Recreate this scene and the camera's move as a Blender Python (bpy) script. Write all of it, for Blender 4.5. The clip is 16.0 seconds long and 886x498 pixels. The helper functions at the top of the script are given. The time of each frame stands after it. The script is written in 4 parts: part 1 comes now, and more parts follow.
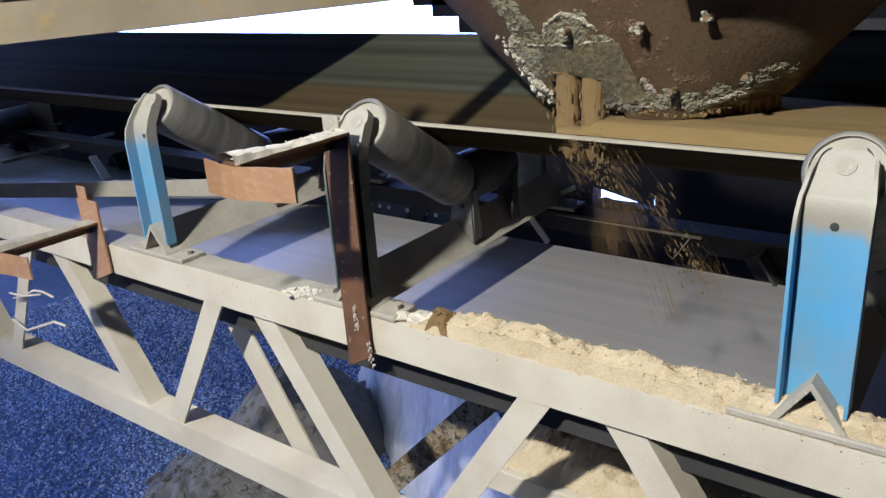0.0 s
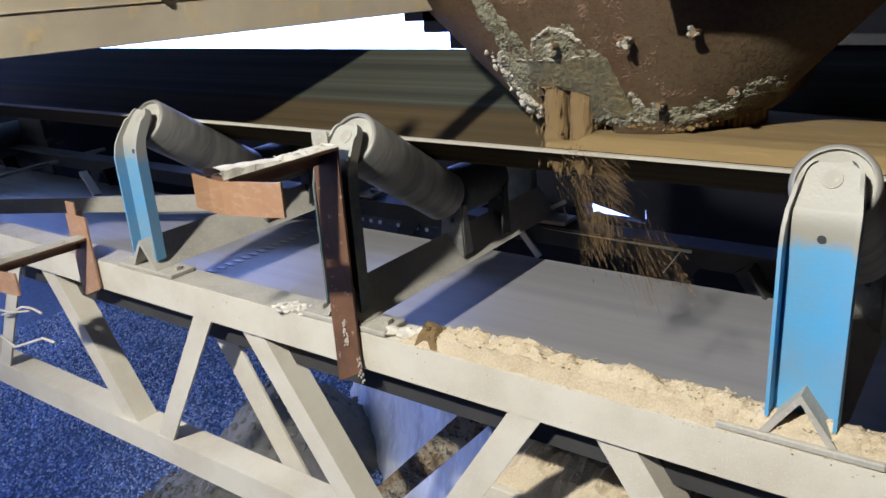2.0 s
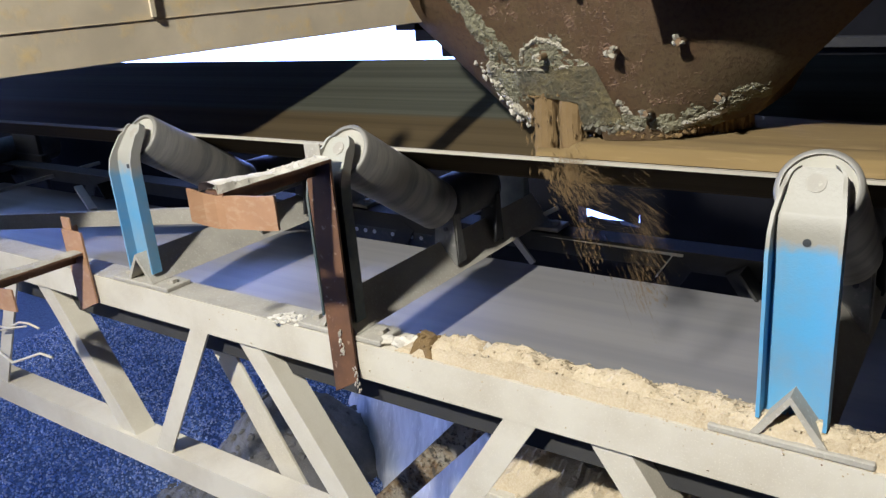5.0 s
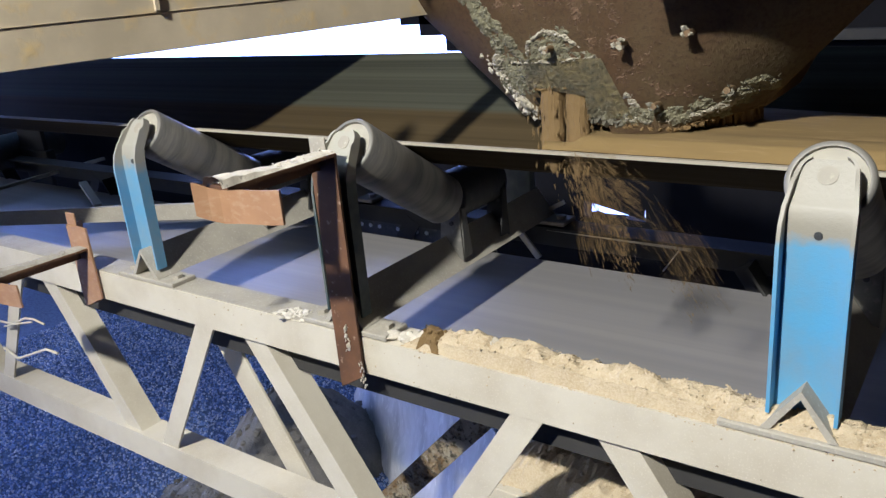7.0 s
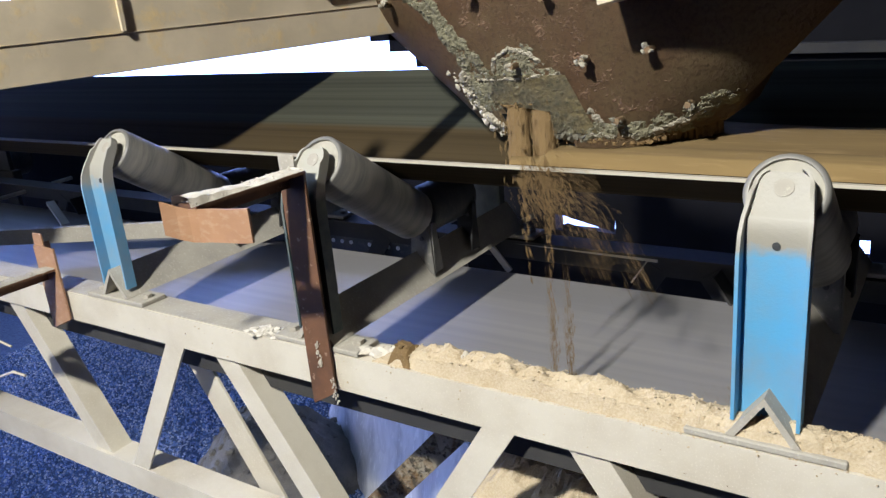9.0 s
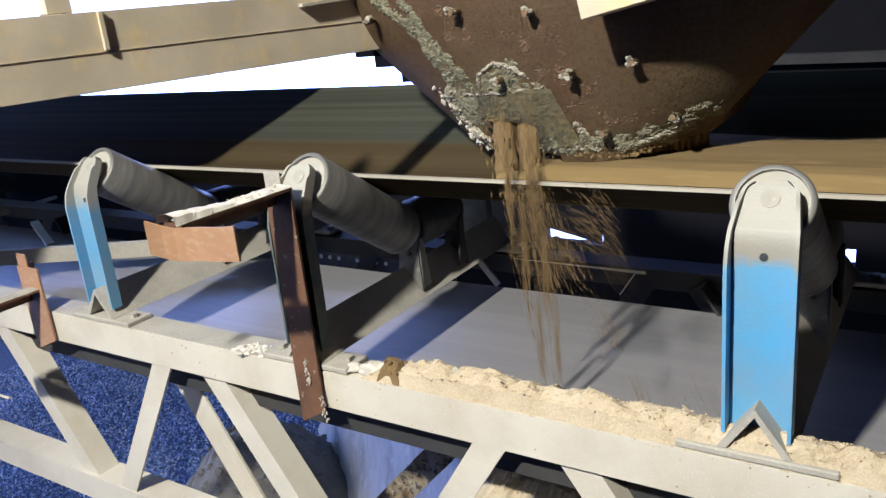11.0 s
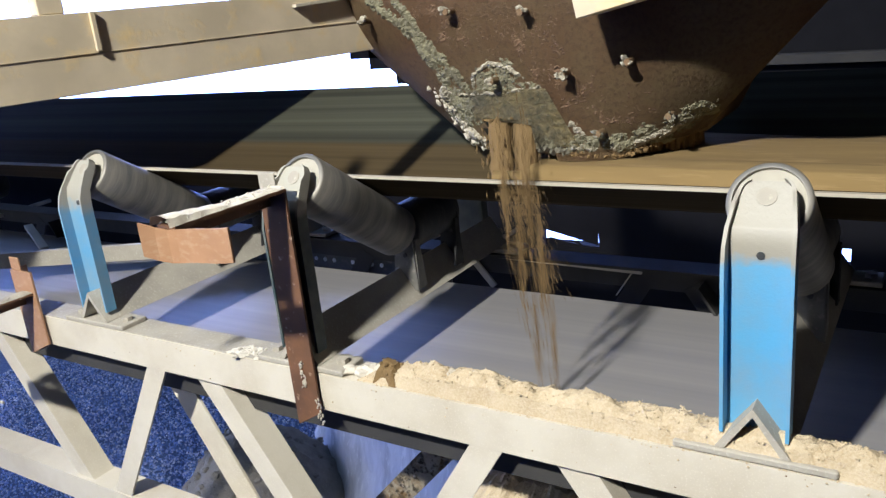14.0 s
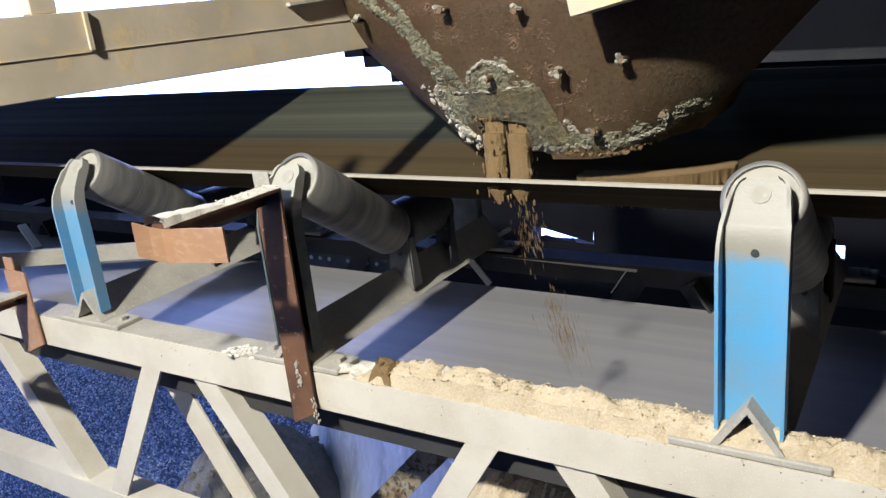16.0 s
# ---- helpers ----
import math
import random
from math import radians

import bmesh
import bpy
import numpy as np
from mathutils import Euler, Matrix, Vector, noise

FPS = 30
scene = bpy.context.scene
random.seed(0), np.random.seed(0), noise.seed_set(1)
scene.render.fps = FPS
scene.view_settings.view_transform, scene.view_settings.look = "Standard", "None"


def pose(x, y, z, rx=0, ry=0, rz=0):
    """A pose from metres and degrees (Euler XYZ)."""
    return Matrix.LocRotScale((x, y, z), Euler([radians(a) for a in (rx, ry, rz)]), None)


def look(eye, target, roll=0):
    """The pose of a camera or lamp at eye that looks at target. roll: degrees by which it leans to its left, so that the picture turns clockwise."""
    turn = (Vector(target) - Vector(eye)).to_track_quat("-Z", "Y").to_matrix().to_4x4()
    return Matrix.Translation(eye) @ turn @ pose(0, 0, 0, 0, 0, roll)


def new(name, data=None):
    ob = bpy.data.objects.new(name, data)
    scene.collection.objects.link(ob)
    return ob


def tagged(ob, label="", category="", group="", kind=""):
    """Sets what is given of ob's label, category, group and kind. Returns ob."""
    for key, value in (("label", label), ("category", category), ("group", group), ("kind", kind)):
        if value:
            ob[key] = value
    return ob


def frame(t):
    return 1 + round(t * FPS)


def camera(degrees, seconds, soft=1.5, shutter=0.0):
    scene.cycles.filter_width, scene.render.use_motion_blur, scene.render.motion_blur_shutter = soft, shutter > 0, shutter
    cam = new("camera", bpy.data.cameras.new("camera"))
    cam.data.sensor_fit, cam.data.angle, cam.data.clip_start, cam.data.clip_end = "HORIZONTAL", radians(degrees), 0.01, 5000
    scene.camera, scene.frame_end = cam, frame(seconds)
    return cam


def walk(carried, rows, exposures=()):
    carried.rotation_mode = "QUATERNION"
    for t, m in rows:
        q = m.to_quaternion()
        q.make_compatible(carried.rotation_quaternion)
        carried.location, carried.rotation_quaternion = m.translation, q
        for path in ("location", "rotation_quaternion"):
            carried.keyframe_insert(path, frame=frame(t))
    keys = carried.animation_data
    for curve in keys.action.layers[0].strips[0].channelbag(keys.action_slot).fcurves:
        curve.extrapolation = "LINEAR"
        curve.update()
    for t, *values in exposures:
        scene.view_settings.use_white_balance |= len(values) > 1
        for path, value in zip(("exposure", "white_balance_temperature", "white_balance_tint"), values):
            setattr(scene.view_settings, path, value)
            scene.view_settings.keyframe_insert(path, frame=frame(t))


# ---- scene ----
cam = camera(58.5, 16.0, soft=1.4, shutter=0.5)
PATH = [
    (0, (0.169, -0.976, 0.629), (-0.969, 0.511, -0.074), -3.9),
    (0.5, (0.179, -0.979, 0.631), (-0.965, 0.5, -0.08), -4.2),
    (1, (0.174, -0.98, 0.634), (-0.987, 0.478, -0.091), -4.2),
    (1.5, (0.178, -0.981, 0.632), (-0.982, 0.495, -0.06), -3.9),
    (2, (0.173, -0.971, 0.627), (-0.957, 0.538, -0.042), -3.9),
    (2.5, (0.176, -0.972, 0.631), (-0.932, 0.566, -0.006), -4.2),
    (3, (0.183, -0.98, 0.634), (-0.945, 0.545, 0.001), -4.3),
    (3.5, (0.186, -0.98, 0.634), (-0.958, 0.536, 0.007), -4.5),
    (4, (0.186, -0.98, 0.635), (-0.947, 0.544, 0.007), -4.7),
    (4.5, (0.186, -0.979, 0.636), (-0.938, 0.545, -0.007), -4.7),
    (7, (0.178, -0.972, 0.631), (-0.955, 0.537, -0.033), -5.1),
    (7.5, (0.183, -0.974, 0.631), (-0.919, 0.563, -0.017), -5.0),
    (8, (0.188, -0.979, 0.636), (-0.92, 0.558, -0.003), -5.2),
    (8.5, (0.191, -0.978, 0.636), (-0.899, 0.574, 0.001), -5.3),
    (9, (0.191, -0.977, 0.636), (-0.892, 0.58, 0.0), -5.3),
    (9.5, (0.193, -0.977, 0.637), (-0.877, 0.592, 0.01), -5.3),
    (12, (0.187, -0.968, 0.634), (-0.874, 0.619, 0.036), -6.0),
    (12.5, (0.188, -0.967, 0.632), (-0.869, 0.624, 0.039), -6.1),
    (13, (0.187, -0.968, 0.633), (-0.856, 0.631, 0.038), -6.0),
    (13.5, (0.186, -0.966, 0.633), (-0.86, 0.629, 0.032), -6.0),
    (14, (0.186, -0.968, 0.632), (-0.867, 0.623, 0.031), -6.0),
    (14.5, (0.188, -0.967, 0.633), (-0.864, 0.626, 0.038), -6.1),
    (15, (0.189, -0.967, 0.632), (-0.849, 0.634, 0.034), -6.0),
    (15.5, (0.188, -0.966, 0.632), (-0.858, 0.627, 0.024), -6.1),
    (16, (0.186, -0.968, 0.633), (-0.856, 0.628, 0.026), -6.1),
]
walk(cam, [(t, look(eye, target, roll)) for t, eye, target, roll in PATH], [(0.0, 0.46, 5750, 10), (1.6, 0.46, 5750, 10), (2.8, 0.59, 5750, 10), (4.6, 0.59, 5750, 10), (7.0, 0.53, 5750, 10), (9.0, 0.61, 5750, 10), (12.0, 0.71, 5750, 10), (16.0, 0.74, 5750, 10)])

# ---- light and air ----
world = bpy.data.worlds.new("sky")
scene.world = world
world.use_nodes = True
wn = world.node_tree.nodes
sky = wn.new("ShaderNodeTexSky")
sky.sky_type = "NISHITA"
sky.sun_disc = False
sky.sun_elevation, sky.sun_rotation = radians(25), radians(200)
wn["Background"].inputs["Strength"].default_value = 0.15
world.node_tree.links.new(sky.outputs["Color"], wn["Background"].inputs["Color"])

flood = bpy.data.lights.new("work_lamp", "SPOT")
flood.shadow_soft_size, flood.spot_size, flood.spot_blend = 0.08, radians(58), 0.85
flood.energy, flood.color = 890, (1.0, 0.91, 0.745)
new("work_lamp", flood).matrix_world = look((-0.60, -2.9, 2.85), (-0.80, 0.0, 0.36))


# ---- materials ----
def nodes_of(name):
    m = bpy.data.materials.new(name)
    m.use_nodes = True
    nt = m.node_tree
    return m, nt, nt.nodes["Principled BSDF"]


def mixed(nt, a, b, fac):
    """Colour node mixing two colours (tuples or sockets) by a socket."""
    n = nt.nodes.new("ShaderNodeMix")
    n.data_type = "RGBA"
    for i, v in ((6, a), (7, b)):
        if isinstance(v, tuple):
            n.inputs[i].default_value = (*v, 1)
        else:
            nt.links.new(v, n.inputs[i])
    nt.links.new(fac, n.inputs[0])
    return n.outputs[2]


def grain(nt, scale, lo=0.35, hi=0.65, detail=6, stretch=(1, 1, 1), rough=0.6):
    """Noise in object space, cut to a ramp from lo to hi."""
    tc = nt.nodes.new("ShaderNodeTexCoord")
    mp = nt.nodes.new("ShaderNodeMapping")
    mp.inputs["Scale"].default_value = stretch
    nz = nt.nodes.new("ShaderNodeTexNoise")
    nz.inputs["Scale"].default_value, nz.inputs["Detail"].default_value, nz.inputs["Roughness"].default_value = scale, detail, rough
    rp = nt.nodes.new("ShaderNodeMapRange")
    rp.inputs[1].default_value, rp.inputs[2].default_value = lo, hi
    nt.links.new(tc.outputs["Object"], mp.inputs["Vector"])
    nt.links.new(mp.outputs["Vector"], nz.inputs["Vector"])
    nt.links.new(nz.outputs[0], rp.inputs[0])
    return rp.outputs[0]


def bumped(nt, bsdf, height, strength, distance=0.002):
    b = nt.nodes.new("ShaderNodeBump")
    b.inputs["Strength"].default_value, b.inputs["Distance"].default_value = strength, distance
    nt.links.new(height, b.inputs["Height"])
    nt.links.new(b.outputs[0], bsdf.inputs["Normal"])


def surface(name, base, second, third=None, rough=0.7, metal=0.0, scale=9, fine=90, stretch=(1, 1, 1), bump=0.3, depth=0.002, lo=0.4, hi=0.65, lo2=0.55, hi2=0.7):
    """Two-scale surface: base, blotches of second, fine specks of third."""
    m, nt, p = nodes_of(name)
    big = grain(nt, scale, lo, hi, stretch=stretch)
    small = grain(nt, fine, lo2, hi2, stretch=stretch)
    col = mixed(nt, base, second, big)
    if third:
        col = mixed(nt, col, third, small)
    nt.links.new(col, p.inputs["Base Color"])
    p.inputs["Roughness"].default_value, p.inputs["Metallic"].default_value = rough, metal
    if bump:
        bumped(nt, p, small, bump, depth)
    return m


def dusted(name, paint, dust, height, soft, rough=0.5):
    """Paint that carries a coat of dust above a height in the part's own space, with a ragged border, and blotches below."""
    m, nt, p = nodes_of(name)
    tc = nt.nodes.new("ShaderNodeTexCoord")
    sx = nt.nodes.new("ShaderNodeSeparateXYZ")
    nt.links.new(tc.outputs["Object"], sx.inputs[0])
    wob = grain(nt, 25, 0.3, 0.7)
    ad = nt.nodes.new("ShaderNodeMath")
    ad.operation = "MULTIPLY_ADD"
    nt.links.new(wob, ad.inputs[0])
    ad.inputs[1].default_value = soft
    nt.links.new(sx.outputs["Z"], ad.inputs[2])
    rp = nt.nodes.new("ShaderNodeMapRange")
    rp.inputs[1].default_value, rp.inputs[2].default_value = height, height + soft
    nt.links.new(ad.outputs[0], rp.inputs[0])
    film = grain(nt, 9, 0.36, 1.05)
    col = mixed(nt, mixed(nt, paint, dust, film), dust, rp.outputs[0])
    nt.links.new(col, p.inputs["Base Color"])
    p.inputs["Roughness"].default_value = rough
    bumped(nt, p, grain(nt, 220, 0.4, 0.7), 0.15, 0.001)
    return m


CREAM = surface("dusty_cream_paint", (0.57, 0.53, 0.44), (0.43, 0.38, 0.29), (0.61, 0.57, 0.48), rough=0.75, scale=5, fine=320, bump=0.15, depth=0.001, lo=0.42, hi=0.75)
DUSTY = surface("grey_dust_on_steel", (0.38, 0.355, 0.30), (0.30, 0.28, 0.24), (0.45, 0.42, 0.36), rough=0.85, scale=10, fine=180, bump=0.2, depth=0.001)
BLUE = dusted("blue_paint_with_dust", (0.095, 0.315, 0.55), (0.265, 0.25, 0.21), 0.274, 0.016)
# Bracket blue again, with the middle idler's shade put into its colour.
SHADED_BLUE = dusted("shaded_blue_paint_with_dust", (0.025, 0.05, 0.055), (0.34, 0.33, 0.28), 0.300, 0.02)
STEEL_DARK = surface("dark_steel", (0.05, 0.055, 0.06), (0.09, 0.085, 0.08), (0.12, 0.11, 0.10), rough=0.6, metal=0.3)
ROLLER = surface("dusty_roller_steel", (0.26, 0.245, 0.215), (0.13, 0.13, 0.125), (0.3, 0.28, 0.25), rough=0.55, metal=0.35, scale=5, fine=60, stretch=(1, 7, 1), bump=0.1, depth=0.001)
DISC = surface("dusty_roller_end", (0.36, 0.34, 0.285), (0.29, 0.275, 0.235), (0.40, 0.38, 0.32), rough=0.9, scale=20, bump=0.1, depth=0.001)
RUST = surface("rust_red_primer", (0.150, 0.070, 0.032), (0.085, 0.042, 0.022), (0.30, 0.21, 0.14), rough=0.7, scale=12, fine=70, lo2=0.62, hi2=0.7)
COPPER = surface("orange_primer_strip", (0.36, 0.205, 0.112), (0.29, 0.160, 0.085), (0.44, 0.31, 0.20), rough=0.6, scale=8, fine=50, stretch=(1, 1, 2), bump=0.1, lo2=0.5, hi2=0.9)
CHUTE = surface("rusty_chute_plate", (0.145, 0.083, 0.041), (0.180, 0.138, 0.070), (0.090, 0.053, 0.030), rough=0.72, scale=4.5, fine=150, bump=0.5, depth=0.002, lo=0.38, hi=0.68, lo2=0.45, hi2=0.8)
CRUST = surface("grey_green_crust", (0.19, 0.18, 0.14), (0.11, 0.10, 0.075), (0.33, 0.31, 0.26), rough=0.95, scale=18, fine=90, bump=0.9, depth=0.005)
PALE = surface("pale_lime_lumps", (0.52, 0.48, 0.40), (0.40, 0.36, 0.29), (0.60, 0.56, 0.48), rough=0.95, scale=30, fine=150, bump=0.8, depth=0.003)
YELLOWISH = surface("ochre_stained_patch", (0.20, 0.18, 0.12), (0.32, 0.26, 0.13), (0.12, 0.11, 0.08), rough=0.85, scale=22, fine=130, bump=0.9, depth=0.005, lo2=0.42, hi2=0.8)
TAN = surface("dusty_tan_plate", (0.62, 0.53, 0.385), (0.48, 0.41, 0.295), (0.64, 0.49, 0.25), rough=0.88, scale=6, fine=22, bump=0.2, lo2=0.53, hi2=0.72)


def belt_rubber(name, wing, streak, stain, height):
    """Rubber with streaks along the run, stained by sand in the bottom of the trough below a height."""
    m, nt, p = nodes_of(name)
    col = mixed(nt, wing, streak, grain(nt, 4, 0.4, 0.65, stretch=(0.02, 6, 6)))
    tc = nt.nodes.new("ShaderNodeTexCoord")
    sx = nt.nodes.new("ShaderNodeSeparateXYZ")
    nt.links.new(tc.outputs["Object"], sx.inputs[0])
    rp = nt.nodes.new("ShaderNodeMapRange")
    rp.inputs[1].default_value, rp.inputs[2].default_value = height + 0.004, height - 0.004
    nt.links.new(sx.outputs["Z"], rp.inputs[0])
    dirt = mixed(nt, stain, tuple(c * 0.6 for c in stain), grain(nt, 9, 0.35, 0.7, stretch=(0.03, 5, 5)))
    nt.links.new(mixed(nt, col, dirt, rp.outputs[0]), p.inputs["Base Color"])
    p.inputs["Roughness"].default_value, p.inputs["Specular IOR Level"].default_value = 0.8, 0.03
    bumped(nt, p, grain(nt, 60, 0.4, 0.65, stretch=(0.02, 6, 6)), 0.06, 0.001)
    return m


BELT = belt_rubber("black_rubber", (0.030, 0.030, 0.023), (0.060, 0.062, 0.045), (0.062, 0.046, 0.024), 0.318)
BELT_EDGE = surface("belt_edge_dust", (0.36, 0.33, 0.27), (0.26, 0.235, 0.19), rough=0.9, scale=8, stretch=(0.1, 1, 1), bump=0)
BELT_BACK = surface("grey_worn_rubber", (0.20, 0.195, 0.20), (0.25, 0.24, 0.235), rough=0.5, scale=3, fine=40, stretch=(0.03, 5, 5), bump=0.05, depth=0.001)
SAND = surface("brown_damp_sand", (0.195, 0.128, 0.054), (0.155, 0.100, 0.040), (0.235, 0.158, 0.072), rough=0.95, scale=15, fine=250, bump=0.6, depth=0.003)
RUN_SAND = surface("brown_sand_running_past", (0.180, 0.122, 0.046), (0.135, 0.090, 0.034), (0.215, 0.148, 0.062), rough=0.95, scale=14, fine=90, stretch=(0.12, 1, 1), bump=0.25, depth=0.002)
DIRTY = surface("dirt_caked_steel", (0.30, 0.265, 0.20), (0.17, 0.11, 0.055), (0.075, 0.065, 0.05), rough=0.95, scale=16, fine=45, bump=0.8, depth=0.004, lo=0.45, hi=0.6, lo2=0.52, hi2=0.62)
SCALE = surface("brown_rust_scale", (0.130, 0.078, 0.044), (0.095, 0.055, 0.032), (0.185, 0.130, 0.080), rough=0.9, scale=30, fine=160, bump=0.8, depth=0.003)
LIME = surface("greyed_lime", (0.37, 0.34, 0.27), (0.22, 0.20, 0.15), (0.50, 0.47, 0.39), rough=0.95, scale=45, fine=160, bump=0.8, depth=0.003)
WHITE = surface("white_caked_dust", (0.66, 0.62, 0.54), (0.54, 0.50, 0.42), (0.72, 0.69, 0.62), rough=0.95, scale=40, fine=170, bump=0.8, depth=0.003)
# Near-black steel: the shade on parts behind the belts is put into its colour.
SHADE_STEEL = surface("black_steel_for_shade", (0.028, 0.028, 0.030), (0.042, 0.040, 0.037), rough=0.9, scale=8, bump=0.2)
FADED = dusted("blue_paint_faded_by_dust", (0.11, 0.30, 0.50), (0.32, 0.31, 0.27), 0.272, 0.03)
GREEN_CRUST = surface("grey_green_lime_scale", (0.175, 0.165, 0.105), (0.115, 0.105, 0.070), (0.30, 0.285, 0.215), rough=0.95, scale=26, fine=170, bump=0.8, depth=0.003, lo2=0.52, hi2=0.75)
SPILL = surface("pale_spilled_sand", (0.49, 0.405, 0.275), (0.41, 0.325, 0.205), (0.58, 0.50, 0.37), rough=0.95, scale=22, fine=260, bump=0.55, depth=0.003, lo2=0.4, hi2=0.85)
# Bluish stone, with part of the daylight's blue put into its colour.
GRAVEL = surface("blue_tinted_chippings", (0.13, 0.20, 0.40), (0.08, 0.12, 0.26), (0.28, 0.36, 0.58), rough=0.8, scale=40, fine=180, bump=1.0, depth=0.01)
HEAP = surface("grey_fines_heap", (0.25, 0.235, 0.21), (0.18, 0.17, 0.155), (0.32, 0.30, 0.27), rough=0.95, scale=9, fine=120, bump=0.8, depth=0.008)
SLURRY = surface("pale_caked_wall", (0.60, 0.60, 0.62), (0.40, 0.40, 0.42), (0.7, 0.7, 0.7), rough=0.8, scale=5, fine=30, stretch=(1, 1, 0.4), bump=0.4)
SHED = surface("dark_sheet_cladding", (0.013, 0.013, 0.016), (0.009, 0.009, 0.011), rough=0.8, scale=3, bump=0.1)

# Near-black with little sheen, so the lamp hardly shows on it.
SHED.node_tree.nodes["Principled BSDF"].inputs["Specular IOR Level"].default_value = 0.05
CLIP = surface("worn_clip_steel", (0.40, 0.40, 0.40), (0.25, 0.25, 0.25), rough=0.4, metal=0.3, scale=30, bump=0)
# Pale discs painted for the daylight that shows through punched holes.
HOLE_LIGHT = surface("pale_dots_for_daylight", (0.75, 0.75, 0.75), (0.6, 0.6, 0.6), rough=0.35, metal=0.2, bump=0)


# ---- mesh helpers ----
def mesh_of(name, bm, material, smooth=False):
    bmesh.ops.recalc_face_normals(bm, faces=bm.faces)
    me = bpy.data.meshes.new(name)
    bm.to_mesh(me)
    bm.free()
    me.materials.append(material)
    if smooth:
        me.shade_smooth()
    if smooth == "edges":
        me.set_sharp_from_angle(angle=radians(38))
    return me


def part(name, bm, material, parent, label="", smooth=False):
    ob = new(name, mesh_of(name, bm, material, smooth))
    ob.parent = parent
    return tagged(ob, label)


def thing(name, label, category, m=None, group="", kind=""):
    ob = new(name)
    ob.empty_display_size = 0.1
    if m is not None:
        ob.matrix_world = m
    return tagged(ob, label, category, group, kind)


def solid(name, bm, material, label, category, kind="", smooth=False, group="", m=None):
    ob = new(name, mesh_of(name, bm, material, smooth))
    if m is not None:
        ob.matrix_world = m
    return tagged(ob, label, category, group, kind)


def box(bm, x0, x1, y0, y1, z0, z1, m=Matrix(), bevel=0.0):
    r = bmesh.ops.create_cube(bm, size=1, matrix=m @ Matrix.Translation(((x0 + x1) / 2, (y0 + y1) / 2, (z0 + z1) / 2)) @ Matrix.Diagonal((x1 - x0, y1 - y0, z1 - z0, 1)))
    if bevel:
        edges = {e for v in r["verts"] for e in v.link_edges}
        bmesh.ops.bevel(bm, geom=list(edges), offset=bevel, segments=1, affect="EDGES")
    return bm


def rod(bm, a, b, r, segs=16, r2=None):
    a, b = Vector(a), Vector(b)
    turn = (b - a).to_track_quat("Z", "Y").to_matrix().to_4x4()
    bmesh.ops.create_cone(bm, cap_ends=True, segments=segs, radius1=r, radius2=r if r2 is None else r2, depth=(b - a).length, matrix=Matrix.Translation((a + b) / 2) @ turn)
    return bm


def extrude(bm, outline, m, length):
    """A prism: outline in local (y, z), pulled along local x from 0 to length."""
    n = len(outline)
    a = [bm.verts.new(m @ Vector((0, y, z))) for y, z in outline]
    b = [bm.verts.new(m @ Vector((length, y, z))) for y, z in outline]
    bm.faces.new(a)
    bm.faces.new(b)
    for i in range(n):
        bm.faces.new((a[i], a[(i + 1) % n], b[(i + 1) % n], b[i]))
    return bm


def along(a, b, up=(0, 0, 1)):
    """A pose at a whose x axis points to b."""
    a, b = Vector(a), Vector(b)
    x = (b - a).normalized()
    y = Vector(up).cross(x).normalized()
    z = x.cross(y)
    m = Matrix((x, y, z)).transposed().to_4x4()
    m.translation = a
    return m, (b - a).length


BALLS = {}


def ball(sub):
    """Corners and faces of a unit icosphere."""
    if sub not in BALLS:
        b = bmesh.new()
        bmesh.ops.create_icosphere(b, subdivisions=sub, radius=1)
        b.verts.index_update()
        BALLS[sub] = ([v.co.copy() for v in b.verts], [[v.index for v in f.verts] for f in b.faces])
        b.free()
    return BALLS[sub]


def lump(bm, p, r, rough=0.35, squash=0.8, sub=2, seed=0):
    """A rough stone or clod of radius r at p."""
    corners, faces = ball(sub)
    x, y, z = p
    made = []
    for co in corners:
        k = r * (1 + rough * noise.noise(co * 1.6 + Vector((seed * 7.3, seed * 3.1, seed))) + 0.4 * rough * noise.noise(co * 4.1 + Vector((seed, 5, 2))))
        made.append(bm.verts.new((x + co.x * k, y + co.y * k, z + co.z * k * squash)))
    for f in faces:
        bm.faces.new([made[i] for i in f])
    return bm


def ell(leg, t, flip=1):
    """Angle-iron outline with its heel at the origin: legs along +y and -z."""
    return [(0, 0), (leg * flip, 0), (leg * flip, -t), (t * flip, -t), (t * flip, -leg), (0, -leg)]


# ---- setting ----
GROUND_Z = -2.0
bm = bmesh.new()
bmesh.ops.create_grid(bm, x_segments=160, y_segments=160, size=1)
for v in bm.verts:
    x, y = v.co.x * 5.5 - 3.5, v.co.y * 5.5 + 2.5
    far = max(abs(v.co.x), abs(v.co.y)) > 0.999
    v.co = (x * (90 if far else 1), y * (90 if far else 1), GROUND_Z + (0 if far else 0.03 * noise.noise((x * 1.7, y * 1.7, 0))))
solid("ground", bm, GRAVEL, "stone chippings, tinted blue for daylight, spread over the yard floor", "ground", "structure", True)

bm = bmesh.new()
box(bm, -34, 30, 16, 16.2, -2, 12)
# nearer glowing box, added so that the wall's gaps show bright
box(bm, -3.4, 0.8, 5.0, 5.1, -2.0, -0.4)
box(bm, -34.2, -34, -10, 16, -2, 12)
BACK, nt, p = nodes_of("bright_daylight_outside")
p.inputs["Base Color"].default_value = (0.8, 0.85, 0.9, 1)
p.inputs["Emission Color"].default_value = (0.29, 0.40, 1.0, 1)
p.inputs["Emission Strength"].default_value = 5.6
